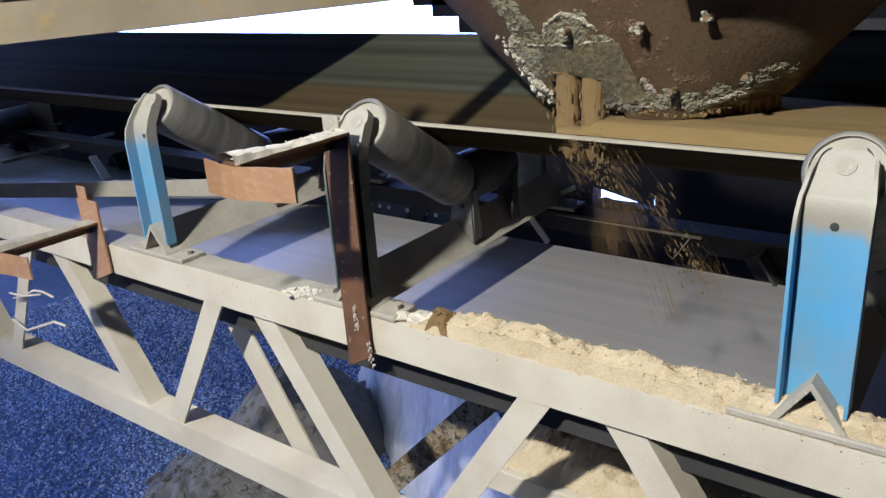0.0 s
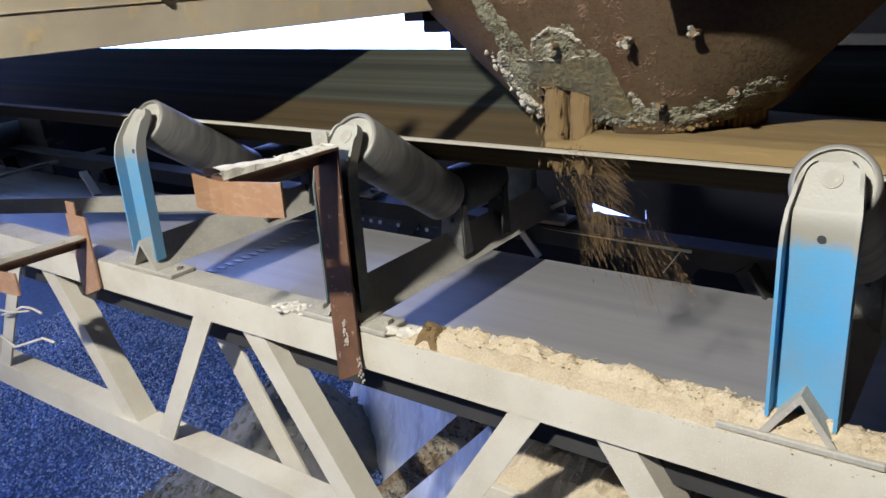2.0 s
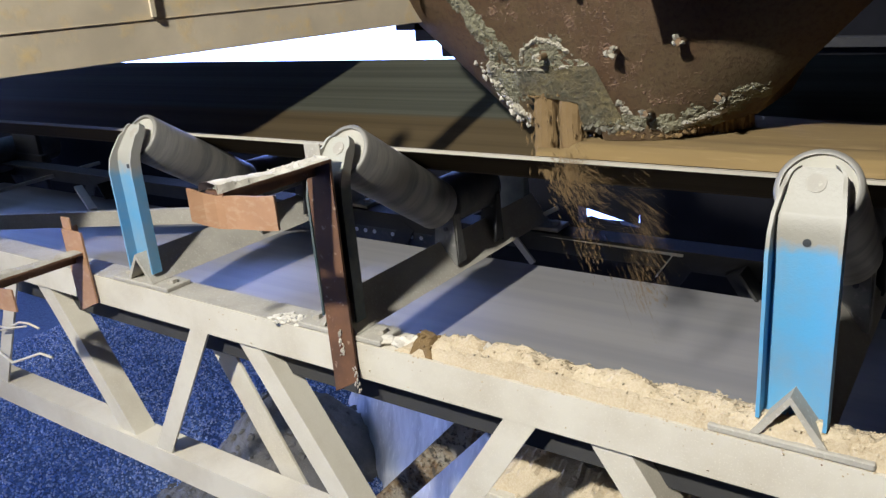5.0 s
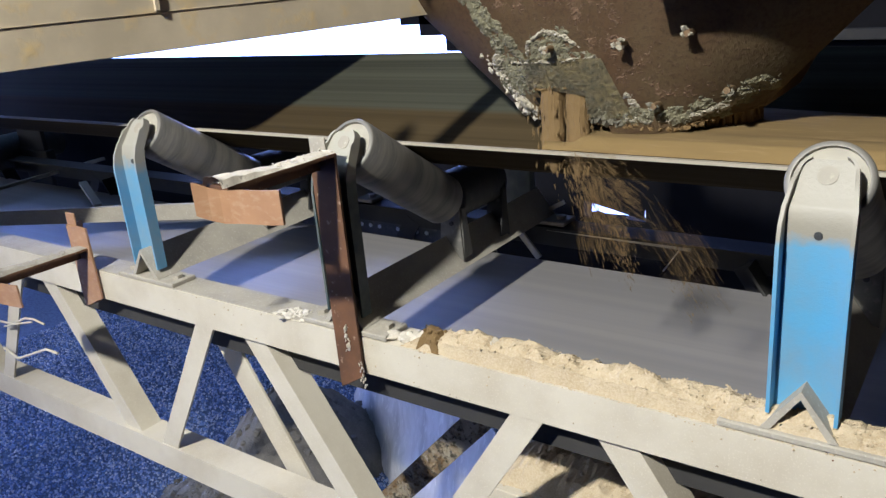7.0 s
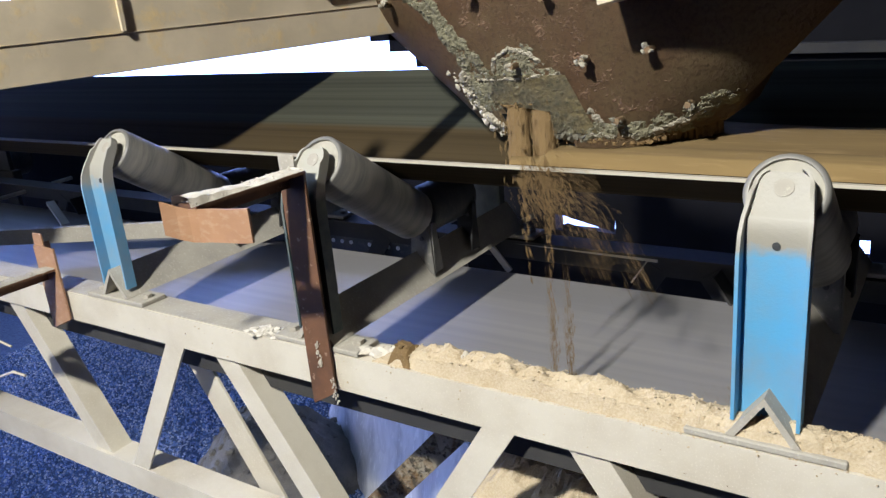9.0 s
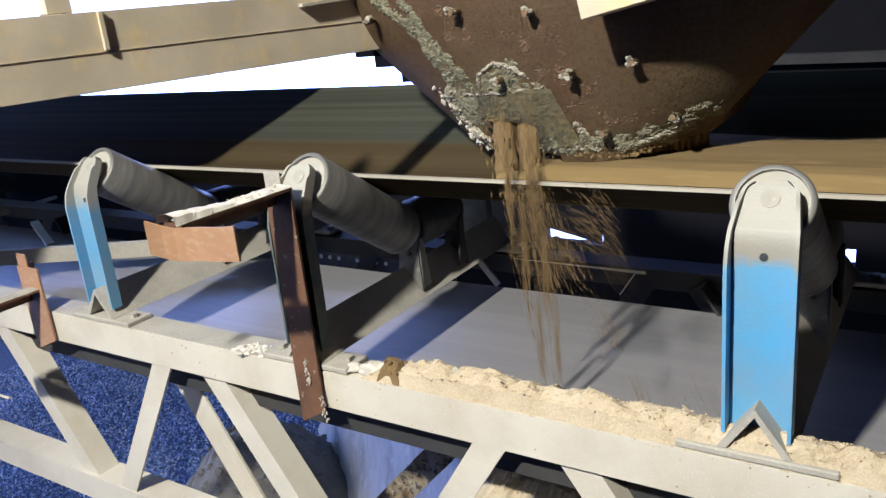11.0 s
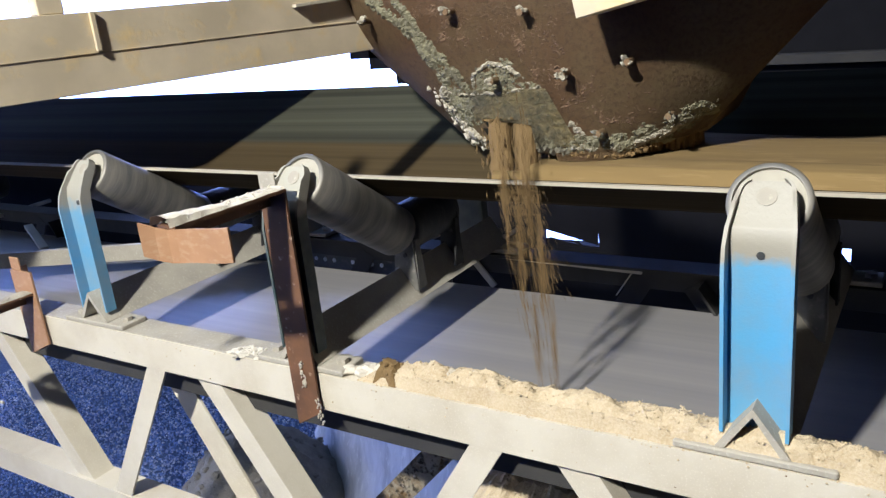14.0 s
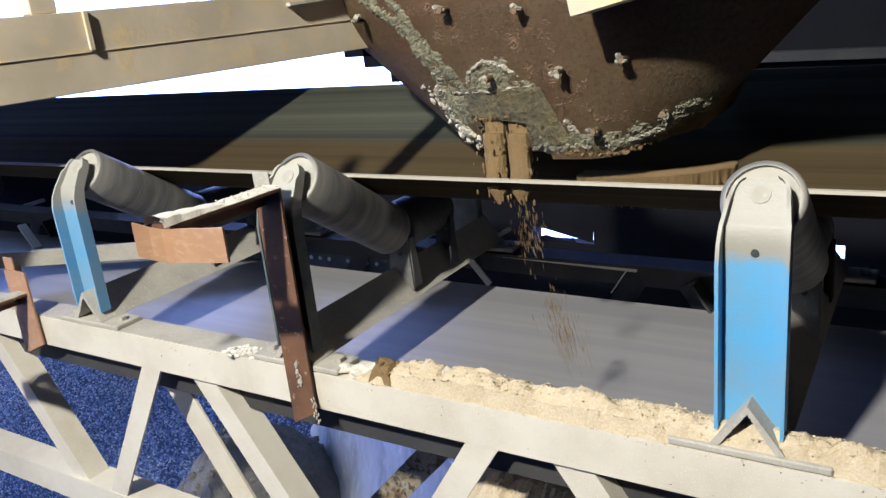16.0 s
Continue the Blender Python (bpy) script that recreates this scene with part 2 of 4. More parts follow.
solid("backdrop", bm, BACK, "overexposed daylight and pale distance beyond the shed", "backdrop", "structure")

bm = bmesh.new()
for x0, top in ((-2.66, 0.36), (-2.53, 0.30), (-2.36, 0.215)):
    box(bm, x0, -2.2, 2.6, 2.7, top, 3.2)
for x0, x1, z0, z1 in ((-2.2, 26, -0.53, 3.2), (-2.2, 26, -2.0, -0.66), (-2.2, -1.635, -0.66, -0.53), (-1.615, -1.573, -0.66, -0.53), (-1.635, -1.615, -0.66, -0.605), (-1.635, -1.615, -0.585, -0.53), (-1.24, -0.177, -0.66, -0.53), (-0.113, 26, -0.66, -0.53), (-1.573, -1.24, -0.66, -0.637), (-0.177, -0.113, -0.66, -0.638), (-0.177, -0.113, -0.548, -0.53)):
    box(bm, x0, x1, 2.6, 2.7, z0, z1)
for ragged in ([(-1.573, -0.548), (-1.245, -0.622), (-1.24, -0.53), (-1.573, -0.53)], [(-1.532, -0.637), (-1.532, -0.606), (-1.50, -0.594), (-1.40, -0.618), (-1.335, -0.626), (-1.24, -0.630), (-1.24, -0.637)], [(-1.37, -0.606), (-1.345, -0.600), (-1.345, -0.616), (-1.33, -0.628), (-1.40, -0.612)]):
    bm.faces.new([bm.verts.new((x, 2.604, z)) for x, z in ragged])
solid("wall_north", bm, SHED, "unseen dark wall added to close off daylight with a stepped edge", "wall", "structure")
# Low wall added as a dark ground for the gap between the belts.
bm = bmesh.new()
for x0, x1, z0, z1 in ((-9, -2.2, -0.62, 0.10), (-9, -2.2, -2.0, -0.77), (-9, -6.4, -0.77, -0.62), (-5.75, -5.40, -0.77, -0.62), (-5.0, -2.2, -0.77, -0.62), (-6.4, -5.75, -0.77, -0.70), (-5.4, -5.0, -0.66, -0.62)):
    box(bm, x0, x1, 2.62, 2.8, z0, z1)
solid("wall_low", bm, SHED, "low dark wall added to darken the view behind the belts", "wall", "structure")
# Roof out of view, added to limit how much sky reaches the belts.
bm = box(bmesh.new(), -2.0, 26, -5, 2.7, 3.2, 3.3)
solid("ceiling", bm, SHED, "unseen dark roof added to hold back the sky", "ceiling", "structure")
# Two walls out of view, added to block daylight from the open sides.
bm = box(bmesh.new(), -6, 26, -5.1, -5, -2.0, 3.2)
solid("unseen_wall_south", bm, SHED, "unseen dark wall added to close off daylight", "wall", "structure")
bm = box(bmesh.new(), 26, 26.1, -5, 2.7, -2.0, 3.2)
solid("unseen_wall_east", bm, SHED, "unseen dark end wall added to close off daylight", "wall", "structure")

# ---- conveyor frame ----
YC = 0.385          # centre line of the belt
X0, X1 = -7.0, 3.0  # ends of the truss


def truss(name, label, side, coat):
    """One truss of angle iron; side 1 faces the near side, -1 the far side."""
    y0 = 0.0 if side == 1 else 2 * YC
    fr = thing(name, label, "conveyor frame", Matrix.Translation((0, y0, 0)), group="conveyor side frames")
    for nm, z in (("top_chord", 0.0), ("bottom_chord", -0.465)):
        bm = extrude(bmesh.new(), ell(0.075, 0.007, side), pose(X0, 0, z), X1 - X0)
        part(nm, bm, coat, fr)
    # Dark rail added to fill the shadowed band beneath the chord.
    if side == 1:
        part("inner_rail", box(bmesh.new(), X0, X1, 0.049, 0.055, -0.150, -0.083), SHADE_STEEL, fr, "dark rail behind the top chord")
    for k in range(-3, 9):
        xt = -0.315 - 0.826 * k
        steep = extrude(bmesh.new(), [(0, -0.026), (0.006 * side, -0.026), (0.006 * side, 0.026), (0, 0.026)], *along((xt - 0.085, 0.008 * side, -0.055), (xt - 0.375, 0.008 * side, -0.51), (0, 0, 1)))
        part("brace", steep, coat, fr)
        m, d = along((xt + 0.045, 0.010 * side, -0.05), (xt + 0.36, 0.010 * side, -0.52))
        lean = extrude(bmesh.new(), [(0, -0.034), (0, 0.022), (0.060 * side, 0.022), (0.060 * side, 0.016), (0.006 * side, 0.016), (0.006 * side, -0.034)], m, d)
        part("brace", lean, coat, fr)
    return fr


truss("conveyor_frame", "dusty cream angle-iron lattice side frame of the conveyor", 1, CREAM)
truss("conveyor_frame", "angle-iron lattice side frame behind the belts, coloured dark for shade", -1, SHADE_STEEL)


# ---- idlers ----
W0, W1 = Vector((0.0, 0.080, 0.343)), Vector((0.0, 0.350, 0.1637))   # near wing roller, axis ends
R = 0.054
ROLLERS = []


def roller(parent, a, b, dusty):
    """A belt roller lying from a to b: tube, rimmed end discs, pale with dust or coloured dark for the belt's shade,
    and shaft.
    """
    a, b = Vector(a), Vector(b)
    d = (b - a).normalized()
    y = d
    x = Vector((1, 0, 0))
    z = x.cross(y)
    m = Matrix((x, y, z)).transposed().to_4x4()
    m.translation = (a + b) / 2
    n = (b - a).length / 2
    ax = new("roller")
    ax.empty_display_size = 0.05
    ax.parent = parent
    ax.matrix_basis = m
    bm = bmesh.new()
    segs, rings = 48, [(-n, 0.85), (-n, 0.955), (-n + 0.004, 1), (-n * 0.3, 1), (n * 0.4, 1), (n - 0.004, 1), (n, 0.955), (n, 0.85)]
    loops = [[bm.verts.new((R * k * math.cos(q * math.tau / segs), yy, R * k * math.sin(q * math.tau / segs))) for q in range(segs)] for yy, k in rings]
    for r0, r1 in zip(loops, loops[1:]):
        for q in range(segs):
            bm.faces.new((r0[q], r0[(q + 1) % segs], r1[(q + 1) % segs], r1[q]))
    # inner tubes of the farther idlers are darkened for the shade under the belt
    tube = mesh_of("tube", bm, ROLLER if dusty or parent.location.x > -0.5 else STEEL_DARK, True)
    ax_tube = new("tube", tube)
    ax_tube.parent = ax
    for s in (-1, 1):
        bm = bmesh.new()
        prof = [(-n + 0.0, 0.86), (-n + 0.006, 0.84), (-n + 0.006, 0.35), (-n - 0.002, 0.32), (-n - 0.002, 0.16)]
        loops = [[bm.verts.new((R * k * math.cos(q * math.tau / segs), s * -yy, R * k * math.sin(q * math.tau / segs))) for q in range(segs)] for yy, k in prof]
        for r0, r1 in zip(loops, loops[1:]):
            for q in range(segs):
                bm.faces.new((r0[q], r0[(q + 1) % segs], r1[(q + 1) % segs], r1[q]))
        bm.faces.new(loops[-1])
        part("end_disc", bm, DISC if dusty else STEEL_DARK, ax, "dust-coated end disc" if dusty else "end disc coloured dark for the belt's shade")
    bm = rod(bmesh.new(), (0, -n - 0.009, 0), (0, n + 0.009, 0), 0.009, 12)
    part("shaft", bm, STEEL_DARK, ax)
    ROLLERS.append((ax, m))
    return ax


def side_bracket(parent, side, material):
    """Channel upright, bent inwards at the top, slotted for the roller shaft."""
    y0 = 0.036 if side == 1 else 2 * YC - 0.036
    w, t, fl = 0.0445, 0.005, 0.024
    shift = 0.0 if side == 1 else -0.046
    lean = Vector((0, 0.55 * side, 0.835))
    nrm = Vector((0, 0.835 * side, -0.55))
    head = Vector((0, (W0.y - 0.013) if side == 1 else 2 * YC - W0.y + 0.013, W0.z + 0.009))
    low = Vector((0, y0, head.z - 0.835 * abs(head.y - y0) / 0.55))
    pts = [(Vector((0, y0, z)), Vector((0, side, 0)), w) for z in (0.034, 0.10, 0.20, low.z - 0.035)]
    pts.append((Vector((0, y0 + 0.0015 * side, low.z - 0.012)), Vector((0, 0.97 * side, -0.24)), w))
    pts.append((Vector((0, y0 + 0.006 * side, low.z + 0.010)), Vector((0, 0.90 * side, -0.43)), w * 0.985))
    d0 = (head - low).length
    for s, k in ((d0 * 0.30, 0.96), (d0 * 0.55, 0.92), (d0 * 0.8, 0.88), (d0, 0.84), (d0 + 0.008, 0.80), (d0 + 0.014, 0.74), (d0 + 0.018, 0.66), (d0 + 0.021, 0.56)):
        pts.append((low + lean * s, nrm, w * k))
    bm = bmesh.new()
    rows = []
    for c, n, k in pts:
        f = fl if c.z < 0.27 else fl * 0.8 if c.z < 0.31 else fl * 0.45 if c.z < 0.345 else fl * 0.2
        g = fl if c.z < 0.31 else fl * 0.85 if c.z < 0.345 else fl * 0.6
        rows.append([bm.verts.new(c + Vector((x + shift, 0, 0)) + n * d) for x, d in ((-k, -f), (-k, 0.002), (-k + 0.004, 0.005), (k - 0.004, 0.005), (k, 0.002), (k, -g), (k - t, -g), (k - t, 0), (-k + t, 0), (-k + t, -f))])
    for r0, r1 in zip(rows, rows[1:]):
        for i in range(10):
            bm.faces.new((r0[i], r0[(i + 1) % 10], r1[(i + 1) % 10], r1[i]))
    bm.faces.new(rows[0])
    bm.faces.new(rows[-1])
    br = part("bracket", bm, material, parent, "channel upright with a dusty bent head" if side == 1 else "", smooth="edges")
    bm = rod(bmesh.new(), (0, y0 - 0.0012 * side, 0.283), (0, y0 + 0.004 * side, 0.283), 0.0052, 12)
    part("bolt_hole", bm, STEEL_DARK, br, "round black hole")
    bm = rod(bmesh.new(), head - nrm * 0.0012, head + nrm * 0.010, 0.0125, 24)
    part("shaft_pin", bm, DUSTY, br, "dusty shaft end")
    return br


def small_bracket(parent, y, side):
    """Inner bracket on the cross angle which carries the centre roller and a wing roller."""
    bm = bmesh.new()
    y1 = y - 0.026 * side
    for x0, x1, yy, t in ((-0.016, 0.045, y1, 0.005),):
        q = [bm.verts.new((x, yv, z)) for yv in (yy, yy + t * side) for x, z in ((x0, 0.045), (x1, 0.030), (x1 - 0.006, 0.165), (x0 + 0.014, 0.185))]
        bmesh.ops.convex_hull(bm, input=q)
    q = [bm.verts.new((x, y1 + yv * side, z)) for x in (0.0405, 0.045) for yv, z in ((0.005, 0.034), (0.036, 0.034), (0.020, 0.145), (0.005, 0.145))]
    bmesh.ops.convex_hull(bm, input=q)
    br = part("inner_bracket", bm, ROLLER if side == 1 else SHADE_STEEL, parent)
    bm = rod(bmesh.new(), (0.020, y - 0.029 * side, 0.112), (0.020, y - 0.02 * side, 0.112), 0.005, 10)
    part("bolt", bm, STEEL_DARK, br)


def idler(x, label, paint):
    th = thing("troughing_idler", label, "conveyor idler", Matrix.Translation((x, 0, 0)), group="troughing idlers")
    bm = bmesh.new()
    h, t = 0.068, 0.007
    k = t * 1.25
    for y0, y1 in ((0.004, 2 * YC - 0.004),):
        prof = [(-h * 0.72, 0.014), (0, h * 0.98 + 0.014), (h * 0.72, 0.014), (h * 0.72 - k * 1.4, 0.014), (0, h * 0.98 + 0.014 - k * 1.4), (-h * 0.72 + k * 1.4, 0.014)]
        extrude(bm, prof, Matrix(((0, 1, 0, 0), (1, 0, 0, y0), (0, 0, 1, 0), (0, 0, 0, 1))), y1 - y0)
    part("cross_angle", bm, DUSTY, th, "dusty inverted angle bar")
    for y in (0.033, 2 * YC - 0.033):
        bm = box(bmesh.new(), -0.105, 0.105, y - 0.033, y + 0.033, 0.002, 0.013, bevel=0.002)
        plate = part("base_plate", bm, DUSTY, th)
        for s in (-0.082, 0.082):
            bm = rod(bmesh.new(), (s, y, 0.012), (s, y, 0.022), 0.012, 6)
            part("bolt", bm, DUSTY, plate)
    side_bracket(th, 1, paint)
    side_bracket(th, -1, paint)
    small_bracket(th, 0.376, 1)
    small_bracket(th, 2 * YC - 0.250, -1)
    roller(th, W0, W1, True)
    roller(th, (-0.016, 0.388, 0.158), (-0.014, 0.560, 0.158), False)
    roller(th, (0, 2 * YC - W0.y, W0.z), (0, 0.565, 0.2605), False)
    return th


idler(0.0, "blue trough idler with dusty grey rollers on the frame", BLUE)
idler(-0.805, "shaded trough idler with dark dusty rollers behind a rusty post", SHADED_BLUE)
idler(-1.43, "blue trough idler with dusty grey rollers farther along", FADED)


# ---- belts ----
def belt_outline(th=0.0055):
    """Cross-section of the carrying belt: near edge, near wing, flat, far wing, far edge, and back along the top."""
    under = [(0.2235, 0.314), (0.27, 0.284), (0.31, 0.259), (0.345, 0.245), (0.38, 0.243), (0.425, 0.245), (0.46, 0.259), (0.53, 0.304), (0.60, 0.346), (0.67, 0.389), (0.727, 0.425)]
    top = []
    for i, (y, z) in enumerate(under):
        a, b = under[max(0, i - 1)], under[min(len(under) - 1, i + 1)]
        d = Vector((b[0] - a[0], b[1] - a[1])).normalized()
        top.append((y - d.y * th, z + d.x * th))
    return under, top


under, top = belt_outline()
carry = thing("carrying_belt", "black rubber conveyor belt running in a trough", "conveyor belt")
L = 32.0
bm = extrude(bmesh.new(), under + top[::-1], pose(-L + 4, 0, 0), L)
part("belt_body", bm, BELT, carry, smooth=False)
bm = bmesh.new()
a, b = Vector((0, *under[0])), Vector((0, *top[0]))
n = Vector((0, -0.0015, -0.0005))
extrude(bm, [(a + n)[1:], (b + n)[1:], (b + Vector((0, 0.004, 0.0005)))[1:], (a + Vector((0, 0.002, -0.001)))[1:]], pose(-L + 4, 0, 0), L)
part("belt_edge", bm, BELT_EDGE, carry, "pale dusty worn edge")

back = thing("return_belt", "grey worn rubber belt returning flat beneath", "conveyor belt")
bm = box(bmesh.new(), -4, L - 4, 0.06, 0.715, -0.108, -0.098)
part("belt_body", bm, BELT_BACK, back)
for i in range(22):
    y = 0.075 + 0.029 * i
    bm = box(bmesh.new(), 0.47, 0.50, y - 0.007, y + 0.007, -0.099, -0.0955, bevel=0.001)
    part("splice_clip", bm, CLIP, back, "worn steel splice clip")


# ---- posts with arms ----
def cover_post(x, top_z, arm_z, reach, strip_x0, strip_x1, strip_z, foot_z, label, half=0.03, coat=None):
    th = thing("cover_bracket", label, "bracket", Matrix.Translation((x, -0.006, 0)), group="cover brackets on the frame")
    bm = extrude(bmesh.new(), [(-half, 0), (half, 0), (half, 0.005), (-half + 0.005, 0.005), (-half + 0.005, 0.04), (-half, 0.04)], Matrix(((0, 1, 0, 0), (0, 0, 1, -0.005), (1, 0, 0, foot_z), (0, 0, 0, 1))), top_z - foot_z)
    for v in bm.verts:
        if v.co.z < foot_z + 0.001 and v.co.x > 0:
            v.co.z += 0.035
    post = part("post", bm, coat or RUST, th, "rust-red upright angle, chipped")
    m, d = along((0.01, 0.0, arm_z), (0.0, -reach + 0.016, arm_z))
    bm = extrude(bmesh.new(), [(-0.022, 0), (0.022, 0), (0.022, -0.005), (-0.017, -0.005), (-0.017, -0.032), (-0.022, -0.032)], m, d)
    arm = part("arm", bm, RUST, th, "dusty angle arm")
    bm = bmesh.new()
    rnd = random.Random(int(-x * 100))
    n = 30
    loops = []
    for i in range(n + 1):
        u = i / n
        w = 0.0205 + 0.003 * noise.noise((u * 9, x, 0)) + 0.006 * max(0, u - 0.6)
        h = 0.004 + 0.003 * noise.noise((u * 12, x, 4)) + 0.030 * max(0, u - 0.5)
        loops.append([bm.verts.new(m @ Vector((d * u * 1.05, yy, zz))) for yy, zz in ((-w, 0.0005), (-w * 0.8, h * 0.8), (0, h), (w * 0.8, h * 0.8), (w, 0.0005))])
    for r0, r1 in zip(loops, loops[1:]):
        for i in range(4):
            bm.faces.new((r0[i], r0[i + 1], r1[i + 1], r1[i]))
    for i in range(90):
        u = rnd.random()
        lump(bm, m @ Vector((d * u, rnd.uniform(-0.018, 0.018), 0.004)), rnd.uniform(0.0010, 0.0028) * (0.7 + 0.7 * u), 0.5, 0.7, 1, i)
    tagged(part("dust_crust", bm, WHITE if coat is None else DUSTY, th, "white caked dust along the arm" if coat is None else "grey dust along the arm"), kind="stuff")
    bm = box(bmesh.new(), -half - 0.004, -half + 0.034, 0.002, 0.006, top_z - 0.004, top_z + 0.030, bevel=0.001)
    part("tab", bm, coat or DUSTY, th, "dusty upright tab")
    bm = bmesh.new()
    nseg = 10
    rows = []
    for i in range(nseg + 1):
        u = i / nseg
        xx = strip_x0 + (strip_x1 - strip_x0) * u - x
        yy = -reach + 0.012 - 0.30 * max(0, 0.3 - u) ** 2
        dz = 0.002 * math.sin(u * 5.0) + 0.021 * (u - 0.6) + 0.30 * max(0, 0.28 - u) ** 2
        rows.append([bm.verts.new((xx, yy + dy, strip_z + dz + z)) for dy, z in ((0, 0.0), (0, -0.052), (0.004, -0.052), (0.004, 0.0))])
    for r0, r1 in zip(rows, rows[1:]):
        for i in range(4):
            bm.faces.new((r0[i], r0[(i + 1) % 4], r1[(i + 1) % 4], r1[i]))
    bm.faces.new(rows[0])
    bm.faces.new(rows[-1])
    part("end_strip", bm, COPPER, th, "bent orange-primed flat strip")
    return th


cover_post(-0.787, 0.347, 0.352, 0.245, -0.812, -0.652, 0.352, -0.112, "rust-red angle bracket with dusty arm and orange strip")
cover_post(-1.66, 0.115, 0.062, 0.245, -1.70, -1.53, 0.06, -0.105, "low orange-primed angle bracket with dusty arm and strip", 0.042, COPPER)

# ---- feed chute ----
def chute_y(x, z):
    """Depth of the chute's front plate."""
    xl, xr = chute_span(z)
    u = 2 * (x - xl) / (xr - xl) - 1
    return 0.10 + 0.30 * max(0, 0.62 - z) ** 1.2 + 0.11 * abs(u) ** 3


def chute_span(z):
    z = min(z, 0.66)
    return -0.53 - 1.0 * (z - 0.37), -0.150 + 0.95 * (z - 0.376)


HOP = Matrix.Translation((-0.0191, 0.0977, -0.0635)) @ Matrix.Scale(1.10, 4)   # chute enlarged 1.1 times about the camera's eye at 9 s, hence deeper
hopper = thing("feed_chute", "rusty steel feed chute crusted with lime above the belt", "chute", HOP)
bm = bmesh.new()
rows = []
for i in range(25):
    z = 0.385 + 0.02 * i + 0.002 * i * max(0, i - 10) / 14
    xl, xr = chute_span(z)
    row = []
    for j in range(81):
        u = -1 + j / 40
        x = xl + (xr - xl) * (u + 1) / 2
        zz = z
        if i == 0:
            zz = 0.385 + 0.018 * max(0, abs(u + 0.1) - 0.55) - 0.012 * (0.1 < u < 0.6)
        row.append(bm.verts.new((x, chute_y(x, z), zz)))
    rows.append(row)
for r0, r1 in zip(rows, rows[1:]):
    for j in range(80):
        mid = (r0[j].co + r1[j + 1].co) / 2
        if not (-0.447 < mid.x < -0.358 and mid.z < 0.437):
            bm.faces.new((r0[j], r0[j + 1], r1[j + 1], r1[j]))
bmesh.ops.solidify(bm, geom=bm.faces[:], thickness=-0.008)
part("front_plate", bm, CHUTE, hopper, smooth=False)
for s in (0, 1):
    bm = bmesh.new()
    q = []
    for z in (0.40, 0.9):
        x = chute_span(z)[s]
        y = chute_y(x, z)
        q.append([bm.verts.new((x + dx, yy, z)) for dx in (-0.004, 0.004) for yy in (y, 0.48)])
    bmesh.ops.convex_hull(bm, input=q[0] + q[1])
    part("side_plate", bm, CHUTE, hopper)

# ---- beam beside the chute ----
bd = Vector((0.199, 0.980, 0.0)).normalized()
end = Vector((-0.776, 0.30, 0.551))
m, d = along(end - bd * 0.86, end + bd * 0.05)
beam = thing("trough_beam", "dusty tan steel trough side leading to the chute", "beam", m)
bm = box(bmesh.new(), 0, d, -0.004, 0.004, 0, 0.056, bevel=0.001)
part("lower_plate", bm, TAN, beam)
bm = box(bmesh.new(), 0, d, -0.0045, 0.0035, 0.0565, 0.114, bevel=0.0005)
part("upper_plate", bm, TAN, beam)
bm = box(bmesh.new(), d - 0.582, d - 0.574, -0.010, -0.005, 0.058, 0.114, bevel=0.001)
part("rib", bm, TAN, beam, "upright stiffening rib")
bm = box(bmesh.new(), 0, d - 0.02, -0.0052, -0.0040, 0.0556, 0.0572)
part("seam", bm, TAN, beam, "dusty welded seam")
bm = box(bmesh.new(), d - 0.650, d - 0.612, 0.0, 0.03, 0.114, 0.30, bevel=0.002)
part("upright", bm, TAN, beam, "dusty upright behind the plate")
bm = box(bmesh.new(), d - 0.22, d - 0.02, -0.016, -0.005, 0.072, 0.077)
for v in bm.verts:
    v.co.z += 0.05 * (v.co.x - d + 0.22) + (0.02 if v.co.y > -0.02 else 0)
part("cap", bm, PALE, beam, "pale dusty cap plate")

# ---- crust, bolts and patches on the chute ----
rnd = random.Random(5)
for x, z in ((-0.286, 0.512), (-0.192, 0.524), (-0.153, 0.439), (-0.247, 0.420), (-0.649, 0.609), (-0.460, 0.613), (-0.337, 0.603), (-0.403, 0.506), (-0.22, 0.63), (-0.56, 0.66)):
    y = chute_y(x, z)
    bm = rod(bmesh.new(), (x, y + 0.004, z), (x, y - 0.024, z), 0.0050, 8)
    bolt = part("bolt", bm, CHUTE, hopper, "crusted bolt")
    bm = bmesh.new()
    for i in range(7):
        lump(bm, (x + rnd.uniform(-0.007, 0.007), y - 0.021 + rnd.uniform(-0.004, 0.004), z + rnd.uniform(-0.005, 0.007)), rnd.uniform(0.002, 0.0055), 0.8, 0.9, 1, i + x)
    part("lime_cap", bm, CRUST if z < 0.46 else LIME, bolt, "lime crust on the bolt")


def crust_line(points, n, r, spread, material, name, label=""):
    """Lumps of crust strewn along a line on the front plate."""
    bm = bmesh.new()
    for i in range(n):
        u = rnd.random() * (len(points) - 1)
        k = min(int(u), len(points) - 2)
        u -= k
        x = points[k][0] * (1 - u) + points[k + 1][0] * u + rnd.gauss(0, spread)
        z = points[k][1] * (1 - u) + points[k + 1][1] * u + rnd.gauss(0, spread)
        s = 0.75 * r * (0.25 + 1.3 * rnd.random() ** 2.5)
        lump(bm, (x, chute_y(x, max(z, 0.385)) + 0.15 * s, z), s, 0.9, 0.6 + 0.6 * rnd.random(), 1, i)
    return part(name, bm, material, hopper, label)


